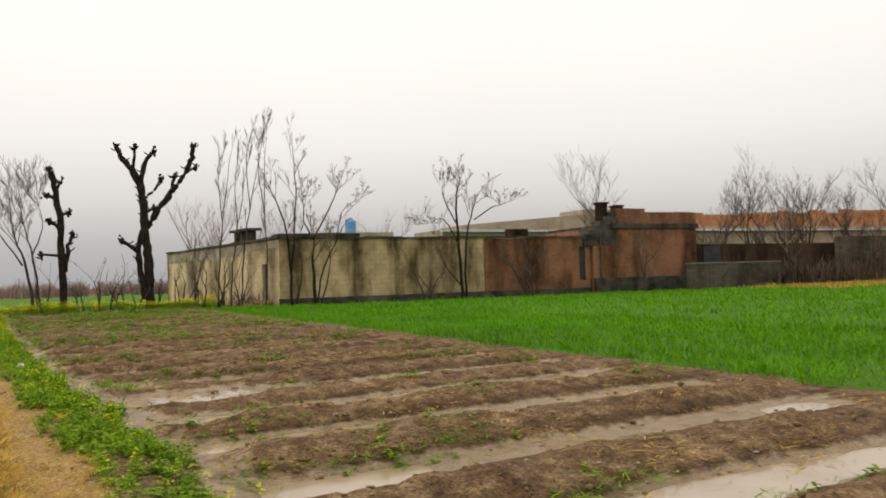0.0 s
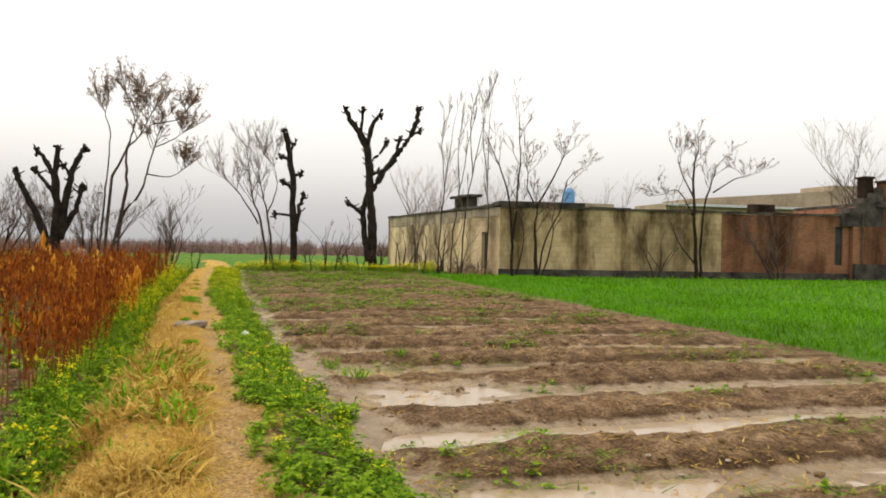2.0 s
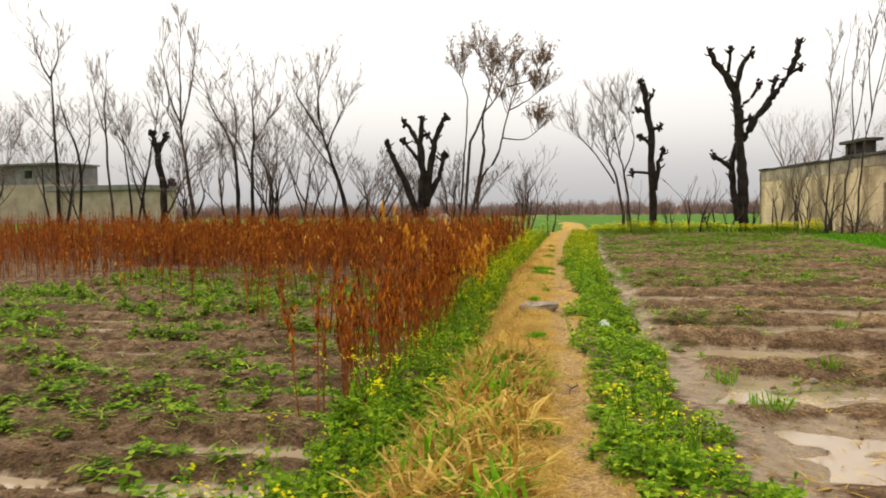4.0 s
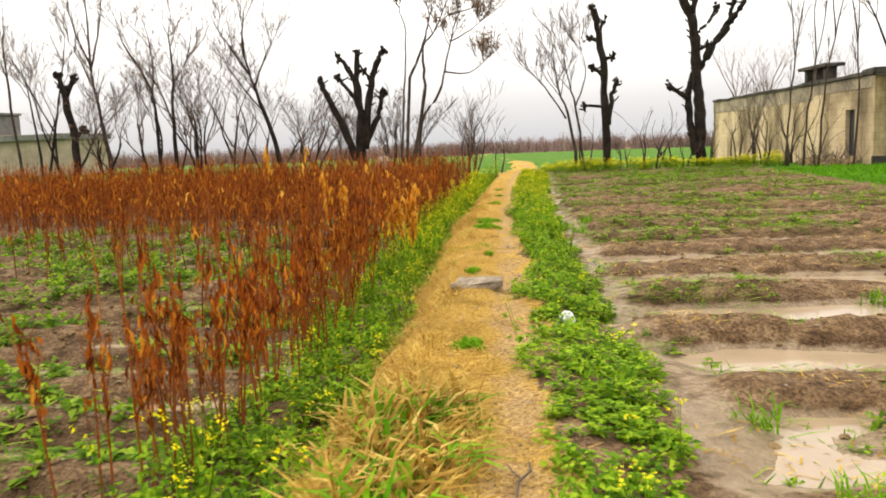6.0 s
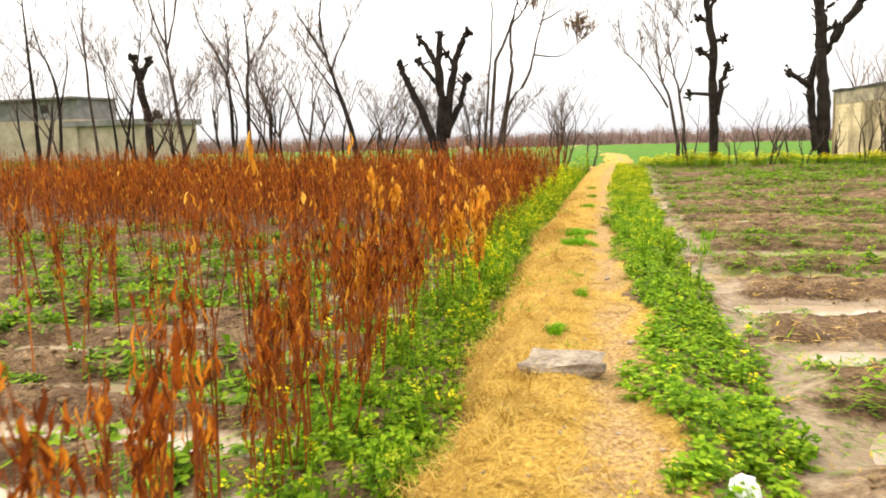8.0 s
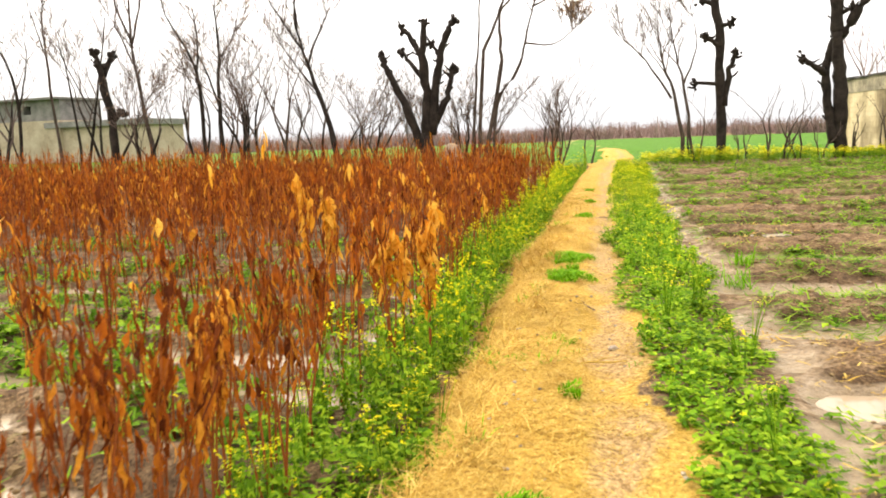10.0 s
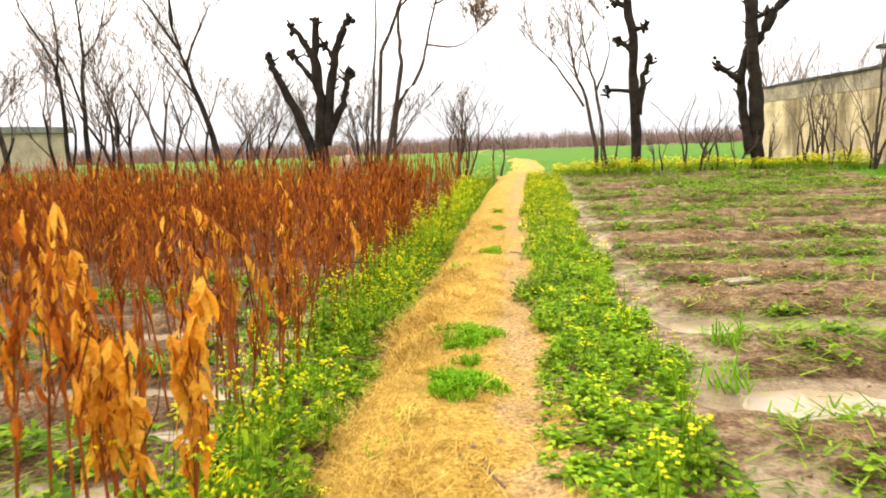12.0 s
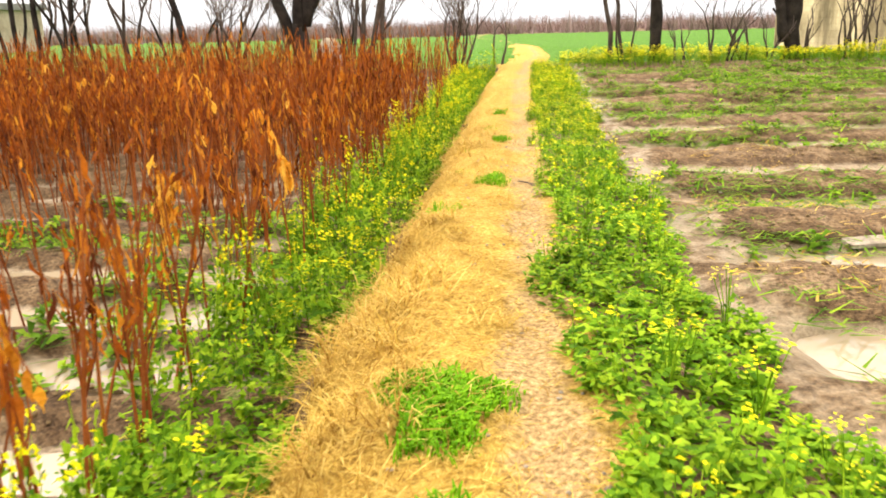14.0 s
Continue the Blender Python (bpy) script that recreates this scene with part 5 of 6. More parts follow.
    arched_plant(rng, [[(-2.7, 22.2, -0.3), (-2.55, 22.15, 0.6), (-2.35, 22.1, 1.15), (-2.1, 22.05, 1.24), (-1.85, 22.03, 1.04), (-1.66, 22.0, 0.82), (-1.52, 22.0, 0.52)],
                       [(-2.5, 22.15, 0.75), (-2.25, 22.12, 1.02), (-2.0, 22.1, 0.86), (-1.84, 22.1, 0.66)]], 56)
    arched_plant(rng, [[(-2.05, 25.3, -0.3), (-2.0, 25.28, 0.6), (-1.96, 25.25, 1.02), (-1.85, 25.22, 1.04), (-1.74, 25.2, 0.84), (-1.66, 25.2, 0.55)]], 30)
    # the field behind
    full = [joined(*stalk_plant(rng, 18 + k, 0.15 if k == 0 else 0.0, 4, 1.2 if k in (2, 5) else 1.0), 1) for k in range(8)]
    lean = [joined(*stalk_plant(rng, 12, 0.0, 1, 0.8), 1) for _ in range(6)]
    x, y = pick(rs, 5200, -14, -1.7, 15.5, 34)
    edge = np.interp(x, [-14, -9, -6.2, -2.9, -1.7], [23.5, 20.3, 19.0, 15.0, 12.6])
    keep = (x < weeds_left(y) + 0.05) & (y > edge + rs.normal(0, 0.8, len(x))) & (lattice(x, y, 1.3, 40) > 0.3) & (rs.rand(len(x)) < np.interp(y, [15, 20, 25, 28, 32], [0.08, 0.05, 0.08, 0.28, 0.78]) * np.where(x < -2.8, 2.0, 1.0))
    x, y = x[keep], y[keep]
    x = np.round(x / 0.45) * 0.45 + rs.normal(0, 0.1, len(x))
    a = rows_of(rs, x, y, (1.0, 1.45), (0.8, 1.2), 0.08, 8)
    ob = scatter("dry_crop", full, a, (STALK, RUST, ORANGE))
    tagged(ob, "stand of rust-red withered crop stalks", "crop", kind="stuff")
    x, y = pick(rs, 3900, -34, -1.8, 30, 46.5)
    keep = (x < weeds_left(y) + 0.05) & (lattice(x, y, 1.6, 41) > 0.25)
    x, y = x[keep], y[keep]
    a = rows_of(rs, x, y, (1.15, 1.6), (0.8, 1.2), 0.07, 6)
    x, y = pick(rs, 1500, -40, -13, 22, 34)
    keep = y > np.interp(x, [-40, -14], [30, 23.5])
    b = rows_of(rs, x[keep], y[keep], (1.2, 1.5), (0.9, 1.1), 0.06, 6)
    ob = scatter("dry_crop", lean, np.concatenate([a, b]), (STALK, RUST, ORANGE))
    tagged(ob, "far stand of rust-red withered crop stalks", "crop", kind="stuff")


def leaf(s, p, out, length, width, rise, mat=0):
    side = Vector((-out.y, out.x, 0.15))
    p = Vector(p)
    s.strip([p, p + out * length * 0.45 + Vector((0, 0, rise)), p + out * length + Vector((0, 0, rise * 0.35))], [width * 0.35, width, width * 0.15], side, mat)


def weed_plant(rng, leaves, flowers, tall, petal=0.0105):
    """Field mustard: broad low leaves, thin stems and small four-petalled flowers. Slots: leaf, flower."""
    s = Soup()
    for _ in range(leaves):
        a = rng.uniform(0, 6.283)
        out = Vector((math.cos(a), math.sin(a), 0))
        u = rng.random()
        leaf(s, (rng.gauss(0, 0.02), rng.gauss(0, 0.02), u * tall * 0.75), out, rng.uniform(0.03, 0.075) * (1.2 - 0.5 * u), rng.uniform(0.016, 0.036), rng.uniform(-0.01, 0.03))
    for _ in range(flowers):
        a, r = rng.uniform(0, 6.283), rng.uniform(0.0, 0.09)
        top = Vector((math.cos(a) * r, math.sin(a) * r, tall * rng.uniform(0.8, 1.15)))
        s.tube([(0, 0, 0), top], [0.0025, 0.0015], 3, 0, cap=False)
        for _ in range(rng.randint(2, 4)):
            c = top + Vector((rng.gauss(0, 0.012), rng.gauss(0, 0.012), rng.gauss(0, 0.012)))
            t = rng.uniform(0, 3)
            e = petal
            u, v = Vector((math.cos(t), math.sin(t), 0.3)) * e, Vector((-math.sin(t), math.cos(t), 0.3)) * e
            s.add([tuple(c - u), tuple(c - v * 0.4 + Vector((0, 0, 0.004))), tuple(c + u), tuple(c + v * 0.4)], [(0, 1, 2, 3)], 1)
            s.add([tuple(c - v), tuple(c + u * 0.4 + Vector((0, 0, 0.004))), tuple(c + v), tuple(c - u * 0.4)], [(0, 1, 2, 3)], 1)
    return s


def blade_clump(rng, n, length, width, flat=0.3, mat=0, reach=0.03, plain=False):
    s = Soup()
    for _ in range(n):
        a = rng.uniform(0, 6.283)
        out = Vector((math.cos(a), math.sin(a), 0))
        q = Vector((rng.gauss(0, reach), rng.gauss(0, reach), 0))
        ln = length * rng.uniform(0.6, 1.15)
        up = rng.uniform(1 - flat, 1.0) if flat < 0.9 else rng.uniform(0.05, 0.4)
        p1 = q + out * ln * 0.5 * (1 - up * 0.7) + Vector((0, 0, ln * 0.55 * up))
        p2 = q + out * ln * (1 - up * 0.55) + Vector((0, 0, ln * 0.8 * up * rng.uniform(0.6, 1.1)))
        if plain:
            s.strip([q, p2], [width, width * 0.3], Vector((-out.y, out.x, 0.1)), mat)
        else:
            s.strip([q, p1, p2], [width, width * 0.85, width * 0.1], Vector((-out.y, out.x, 0.1)), mat)
    return s


def make_weeds():
    rs, rng = np.random.RandomState(5), random.Random(5)
    low = [weed_plant(rng, 21, 0, 0.18) for k in range(6)]
    tall = [weed_plant(rng, 17, 1 + k % 3, 0.34, 0.0115) for k in range(6)]
    yellow = [weed_plant(rng, 7, 4 + k % 2, 0.36, 0.0125) for k in range(3)]
    # right of the path
    x, y = pick(rs, 11000, -0.2, 1.6, 3.5, 47)
    keep = (x > crest_right(y) - 0.13 + 0.2 * lattice(x, y, 0.5, 50)) & (x < strip_right(y) - 0.02 + 0.18 * (lattice(x, y, 0.6, 51) - 0.4)) & (rs.rand(len(x)) < np.interp(y, [14, 19, 27, 30], [0.2, 0.75, 0.75, 0.4]) + 1.1 * lattice(x, y, 0.6, 52))
    x, y = x[keep], y[keep]
    flowery = rs.rand(len(x)) < np.interp(y, [4, 12, 18, 23, 26, 32], [0.2, 0.05, 0.04, 0.05, 0.12, 0.5]) * 2 * lattice(x, y, 0.9, 56)
    a = rows_of(rs, x, y, (0.75, 1.25), (0.6, 1.0), 0.15, 6)
    a[:, 8] += 6 * flowery
    a[:, 5] *= 0.4 + 1.0 * lattice(x, y, 0.45, 58)
    a[flowery, 5] *= 0.9
    bloom = np.exp(-((x - 0.45) / 0.22) ** 2 - ((y - 20.9) / 0.7) ** 2) + np.exp(-((x - 0.85) / 0.2) ** 2 - ((y - 9.3) / 0.8) ** 2)
    rich = (rs.rand(len(x)) < 0.06 * bloom) | (rs.rand(len(x)) < np.interp(y, [18, 24, 32], [0.0, 0.02, 0.13]))
    a[rich, 8] = 12 + rs.randint(0, 3, rich.sum())
    a[rich, 5] *= 0.85
    tagged(scatter("weed_strip", low + tall + yellow, a, (WEED, FLOWER)), "green weeds and yellow field mustard beside the path", "weeds", kind="stuff")
    # the bank left of the path
    x, y = pick(rs, 8600, -2.2, -0.6, 4.5, 48)
    keep = (x < crest_left(y) - 0.22 - 0.26 * lattice(x, y, 0.5, 53)) & (x > weeds_left(y) - 0.06 - 0.3 * lattice(x, y, 0.5, 54)) & (rs.rand(len(x)) < 0.45 + 0.8 * lattice(x, y, 0.7, 55))
    x, y = x[keep], y[keep]
    flowery = rs.rand(len(x)) < np.interp(y, [4, 14, 20, 26], [0.16, 0.16, 0.24, 0.4]) * 2 * lattice(x, y, 0.9, 57)
    a = rows_of(rs, x, y, (0.85, 1.4), (0.75, 1.35), 0.15, 6)
    a[:, 5] *= np.interp(y, [5, 13, 18, 24], [0.9, 1.0, 1.2, 1.35]) * (0.65 + 0.7 * lattice(x, y, 0.5, 59))
    a[:, 8] += 6 * flowery
    tagged(scatter("weed_strip", low + tall, a, (WEED, FLOWER)), "tall green weeds with yellow flowers on the bank", "weeds", kind="stuff")
    # yellow mustard on the far bund
    yellow = [weed_plant(rng, 9, 4, 0.36, 0.019) for _ in range(3)]
    x, y = pick(rs, 1700, 1.2, 13.0, 46.9, 50.2)
    keep = (rs.rand(len(x)) < np.where(y < 47.4, 0.4, 0.9)) & (lattice(x, y, 0.7, 62) > 0.3)
    a = rows_of(rs, x[keep], y[keep], (1.1, 1.6), (0.7, 1.0), 0.1, 3)
    a[:, 8] += 12 * ((a[:, 1] > 47.3) | (rs.rand(len(a)) < 0.3))
    a[a[:, 8] > 5, 5] *= 0.55 + 0.7 * lattice(a[a[:, 8] > 5, 0], a[a[:, 8] > 5, 1], 0.9, 63)
    x, y = pick(rs, 350, -30, -3, 47.2, 50)
    b = rows_of(rs, x, y, (1.2, 1.8), (0.8, 1.0), 0.1, 6)
    b[:, 8] += 6 * (rs.rand(len(b)) < 0.5)
    tagged(scatter("mustard_strip", low + tall + yellow, np.concatenate([a, b]), (WEED, FLOWER)), "strip of yellow flowering mustard below the trees", "weeds", kind="stuff")
    # weeds in the ploughed fields
    clump = [blade_clump(rng, 16, 0.12, 0.01, 0.9, 0, 0.09, True) for _ in range(5)] + [weed_plant(rng, 13, 0, 0.08) for _ in range(3)]
    x, y = pick(rs, 21000, 1.0, 11.0, 3.0, 46)
    ridge = np.abs(((y - FIRST) / FURROW) % 1 - 0.5)
    d = lattice(x / 2.4, y, 0.55, 60)
    keep = (x > strip_right(y) + 0.2) & (x < wheat_edge(y) - 0.2) & (d > np.interp(y, [3, 12, 18, 22, 28, 45], [0.74, 0.68, 0.61, 0.53, 0.44, 0.38])) & (ridge < 0.42)
    a = rows_of(rs, x[keep], y[keep], (0.7, 1.3), (0.6, 1.1), 0.15, 8)
    a[:, 8] = np.minimum(a[:, 8], rs.randint(0, 8, len(a)))
    a[:, 4] *= np.interp(a[:, 1], [12, 18, 24, 45], [1.0, 1.3, 1.5, 1.9])
    x, y = pick(rs, 9500, -12, -1.3, 5.0, 28)
    d = lattice(x / 2.0, y, 0.6, 61)
    keep = (x < weeds_left(y) - 0.1) & (d > np.interp(y, [5, 8.5, 9.5, 13, 16, 20], [0.3, 0.36, 0.47, 0.56, 0.56, 0.57]))
    b = rows_of(rs, x[keep], y[keep], (0.8, 1.6), (0.6, 1.2), 0.15, 8)
    b[:, 8] = 3 + rs.randint(0, 5, len(b))
    b[:, 4] *= np.interp(b[:, 1], [5, 12, 18, 30], [1.6, 1.3, 1.7, 1.3])
    b[:, 5] *= np.interp(b[:, 1], [5, 14, 18], [0.7, 0.8, 1.1])
    tagged(scatter("field_weeds", clump, np.concatenate([a, b]), (FIELD_WEED, FLOWER)), "patches of low green weeds on ploughed soil", "weeds", kind="stuff")


def make_dry_grass():
    rs, rng = np.random.RandomState(9), random.Random(9)
    flat = [blade_clump(rng, 12, 0.075, 0.004, 1.0, 0, 0.05, k > 1) for k in range(6)]
    up = [blade_clump(rng, 16, 0.26, 0.008, 0.75, 0, 0.04) for _ in range(4)]
    x, y = pick(rs, 19000, -1.25, 1.0, 4.5, 40)
    bare = np.exp(-((x - path_mid(y)) / 0.16) ** 2)
    keep = (x > crest_left(y) - 0.4) & (x < crest_right(y) + 0.05) & (rs.rand(len(x)) < 1.0 - 0.72 * bare) & ((x < path_mid(y) - 0.08 + 0.5 * (lattice(x, y, 0.4, 74) - 0.5)) | (rs.rand(len(x)) < 0.15 + 0.8 * lattice(x, y, 0.3, 75)) | (y < 12)) & ((y < 28) | (rs.rand(len(x)) < 0.5))
    x, y = x[keep], y[keep]
    a = rows_of(rs, x, y, (0.7, 1.3), (0.5, 1.2), 0.1, 6, -0.004)
    x, y = pick(rs, 2600, -1.1, 0.3, 4.0, 30)
    keep = (np.abs(x - crest_left(y) + 0.02) < 0.22 + 0.25 * (y < 11)) & (lattice(x, y, 0.6, 70) > np.interp(y, [4, 11, 16], [0.35, 0.5, 0.62])) & (x < path_mid(y) - 0.3)
    b = rows_of(rs, x[keep], y[keep], (0.6, 1.1), (0.5, 0.9), 0.25, 4)
    b[b[:, 1] < 11, 4] *= 1.35
    b[:, 8] += 6
    x, y = pick(rs, 1500, -0.9, 0.5, 4.5, 12.2)
    keep = (x < path_mid(y) - 0.16) & (x > crest_left(y) - 0.42) & (lattice(x, y, 0.5, 71) > 0.3)
    c = rows_of(rs, x[keep], y[keep], (0.5, 1.05), (0.45, 0.85), 0.35, 4)
    c[:, 8] += 6
    b = np.concatenate([b, c])
    tagged(scatter("dry_grass", flat + up, np.concatenate([a, b]), (STRAW,)), "matted golden dry grass on the path bank", "grass", kind="stuff")
    # long grass laid over, thickest on the bank's edge
    laid = [blade_clump(rng, 16, 0.2, 0.0055, 1.0, 0, 0.05) for _ in range(4)]
    x, y = pick(rs, 5200, -1.3, 0.5, 5, 33)
    rim = np.exp(-((x - crest_left(y) + 0.12) / 0.22) ** 2)
    keep = (x > crest_left(y) - 0.42) & (x < path_mid(y) - 0.1) & (rs.rand(len(x)) < 0.2 + 0.8 * rim) & (lattice(x, y, 0.35, 76) > 0.35)
    tagged(scatter("laid_grass", laid, rows_of(rs, x[keep], y[keep], (0.6, 1.2), (0.6, 1.5), 0.2, 4, -0.012), (STRAW,)), "long golden dry grass bent over the bank edge", "grass", kind="stuff")
    broad = [blade_clump(rng, 8, 0.38, 0.026, 0.75, k % 3 == 2, 0.06) for k in range(6)]
    x, y = pick(rs, 800, -1.0, 0.1, 5.5, 12.4)
    keep = (x < path_mid(y) - 0.28) & (x > crest_left(y) - 0.45) & (lattice(x, y, 0.7, 73) > 0.4)
    tagged(scatter("dry_leaf_clumps", broad, rows_of(rs, x[keep], y[keep], (0.6, 1.1), (0.5, 0.9), 0.3, 6), (STRAW, TUFT)), "arching dry and green grass leaves beside the path", "grass", kind="stuff")
    mix = [blade_clump(rng, 18, 0.14, 0.009, 0.8, 0, 0.07) for _ in range(4)]
    x, y = pick(rs, 1700, -0.9, 0.6, 4.5, 34)
    keep = (np.abs(x - path_mid(y)) > 0.2) & (x > crest_left(y) - 0.2) & (x < crest_right(y) + 0.1) & (lattice(x, y, 0.45, 72) > np.interp(y, [4, 11, 14], [0.62, 0.7, 0.86]))
    tagged(scatter("path_grass", mix, rows_of(rs, x[keep], y[keep], (0.5, 1.0), (0.5, 0.9), 0.2, 4), (TUFT,)), "green grass sprouting through the dry path grass", "grass", kind="stuff")
    # dry grass on the bank at the village edge
    x, y = pick(rs, 700, 46, 72, 30, 38)
    k = [blade_clump(rng, 14, 0.5, 0.03, 0.7, 0, 0.2) for _ in range(3)]
    tagged(scatter("dry_grass", k, rows_of(rs, x, y, (0.8, 1.3), (0.5, 1.0), 0.1, 3), (STRAW,)), "pale dry grass along the village edge", "grass", kind="stuff")


def make_wheat():
    rs, rng = np.random.RandomState(12), random.Random(12)
    clumps = [blade_clump(rng, 9, 0.3, 0.016, 0.6, 0, 0.12) for _ in range(6)]
    coarse = [blade_clump(rng, 12, 0.3, 0.04, 0.6, 0, 0.32, True) for _ in range(6)]
    x, y = pick(rs, 7200, 8.0, 17, 3, 45)
    keep = (x > wheat_edge(y) + 0.15 * rs.rand(len(x))) & (rs.rand(len(x)) < np.interp(y, [3, 20, 45], [1.0, 0.9, 0.7]))
    a = rows_of(rs, x[keep], y[keep], (0.8, 1.15), (0.75, 1.1), 0.12, 6)
    x, y = pick(rs, 5000, 14, 60, 0, 44)
    keep = (y < 43.5 - 0.1 * (x - 15)) & (y > 0.35 * (x - 30))
    b = rows_of(rs, x[keep], y[keep], (0.85, 1.15), (0.75, 1.1), 0.12, 6)
    b[:, 8] += 6
    x, y = pick(rs, 1200, -34, 40, 51, 75)
    keep = np.abs(x - path_mid(y)) > 0.6
    c = rows_of(rs, x[keep], y[keep], (0.6, 0.8), (0.6, 0.8), 0.1, 6)
    c[:, 8] += 6
    tagged(scatter("wheat_field", clumps + coarse, np.concatenate([a, b, c]), (WHEAT,)), "dense bright green field of young wheat", "crop", kind="stuff")


def make_far_trees():
    """The brown band of orchards on the horizon."""
    rs, rng = np.random.RandomState(15), random.Random(15)
    kinds = []
    for _ in range(5):
        s = Soup()
        for _ in range(14):
            a, r = rng.uniform(0, 6.283), rng.uniform(0.2, 1.6)
            p = Vector((rng.gauss(0, 0.3), rng.gauss(0, 0.3), 0))
            q = Vector((math.cos(a) * r, math.sin(a) * r, rng.uniform(1.3, 2.5)))
            s.strip([p, q], [0.12, 0.03], Vector((-math.sin(a), math.cos(a), 0)))
        kinds.append(s)
    n = 3600
    ang = rs.uniform(-1.25, 1.25, n)
    dist = rs.uniform(150, 215, n)
    x, y = np.sin(ang) * dist, np.cos(ang) * dist
    a = rows_of(rs, x, y, (0.8, 1.35), (0.75, 1.1), 0.05, 5)
    tagged(scatter("far_orchard", kinds, a, (TWIG_HAZE,)), "distant brown band of leafless orchard trees", "trees", kind="stuff")
    # brush before the boundary walls
    x, y = pick(rs, 700, 45, 84, 34.0, 40.5)
    keep = y > 44 - 0.1 * x - 0.04 * (x - 47)
    b = rows_of(rs, x[keep], y[keep], (0.6, 1.1), (0.6, 1.1), 0.1, 5)
    tagged(scatter("brushwood", kinds, b, (TWIG,)), "tangled brown leafless brush at the village edge", "brush", kind="stuff")


def make_mustard_plants():
    """Taller flowering plants that stand out of the weeds on both sides of the path."""
    rng = random.Random(64)
    kinds = []
    for k in range(5):
        green, bloom = Soup(), Soup()
        tall = rng.uniform(0.3, 0.42)
        for _ in range(14):
            a, u = rng.uniform(0, 6.283), rng.random()
            leaf(green, (0, 0, u * tall * 0.7), Vector((math.cos(a), math.sin(a), 0)), rng.uniform(0.05, 0.12) * (1.1 - 0.6 * u), rng.uniform(0.018, 0.04), rng.uniform(0, 0.04))
        for _ in range(5 + k % 3):
            a, q = rng.uniform(0, 6.283), rng.uniform(0.02, 0.1)
            top = Vector((math.cos(a) * q, math.sin(a) * q, tall * rng.uniform(0.85, 1.15)))
            green.tube([(0, 0, -0.02), (top.x * 0.4, top.y * 0.4, top.z * 0.6), top], [0.004, 0.003, 0.002], 4)
            for _ in range(4):
                c = top + Vector((rng.gauss(0, 0.014), rng.gauss(0, 0.014), rng.gauss(0, 0.012)))
                for j in range(4):
                    t = j * 1.571 + a
                    u, v = Vector((math.cos(t), math.sin(t), 0.25)) * 0.009, Vector((-math.sin(t), math.cos(t), 0)) * 0.004
                    bloom.add([tuple(c), tuple(c + u * 0.6 + v), tuple(c + u), tuple(c + u * 0.6 - v)], [(0, 1, 2, 3)])
        ob = tagged(new("mustard_plant", green.mesh("mustard_plant", [WEED])), "flowering field mustard with small yellow blossoms", "mustard plant", "mustard plants along the path")
        tagged(part("blossom", bloom, FLOWER, ob, "bright yellow petals"), kind="stuff")
        kinds.append(ob)
    spots = [(0.95, 9.2), (1.0, 9.6), (0.85, 9.9), (-1.45, 12.2), (-1.5, 12.5), (-1.4, 12.9), (-1.35, 11.7), (0.75, 10.6)]
    for _ in range(15):
        y = rng.uniform(17, 28)
        spots.append((rng.uniform(float(crest_right(y)) + 0.1, float(strip_right(y)) - 0.1), y))
    for _ in range(24):
        y = rng.uniform(14, 28)
        spots.append((rng.uniform(float(weeds_left(y)), float(crest_left(y)) - 0.25), y))
    for i, (x, y) in enumerate(spots):
        m = Matrix.LocRotScale((x, y, float(ground_height(x, y)) - 0.01), Euler((rng.gauss(0, 0.1), rng.gauss(0, 0.1), rng.uniform(0, 6.28))), None)
        k = rng.uniform(0.75, 1.15)
        ob = kinds[i] if i < 5 else copy_thing(kinds[rng.randrange(5)], m)
        ob.matrix_basis = m @ Matrix.Diagonal((k, k, k, 1))


make_mustard_plants()
make_stalk_field()
make_weeds()
make_dry_grass()
make_wheat()
make_far_trees()


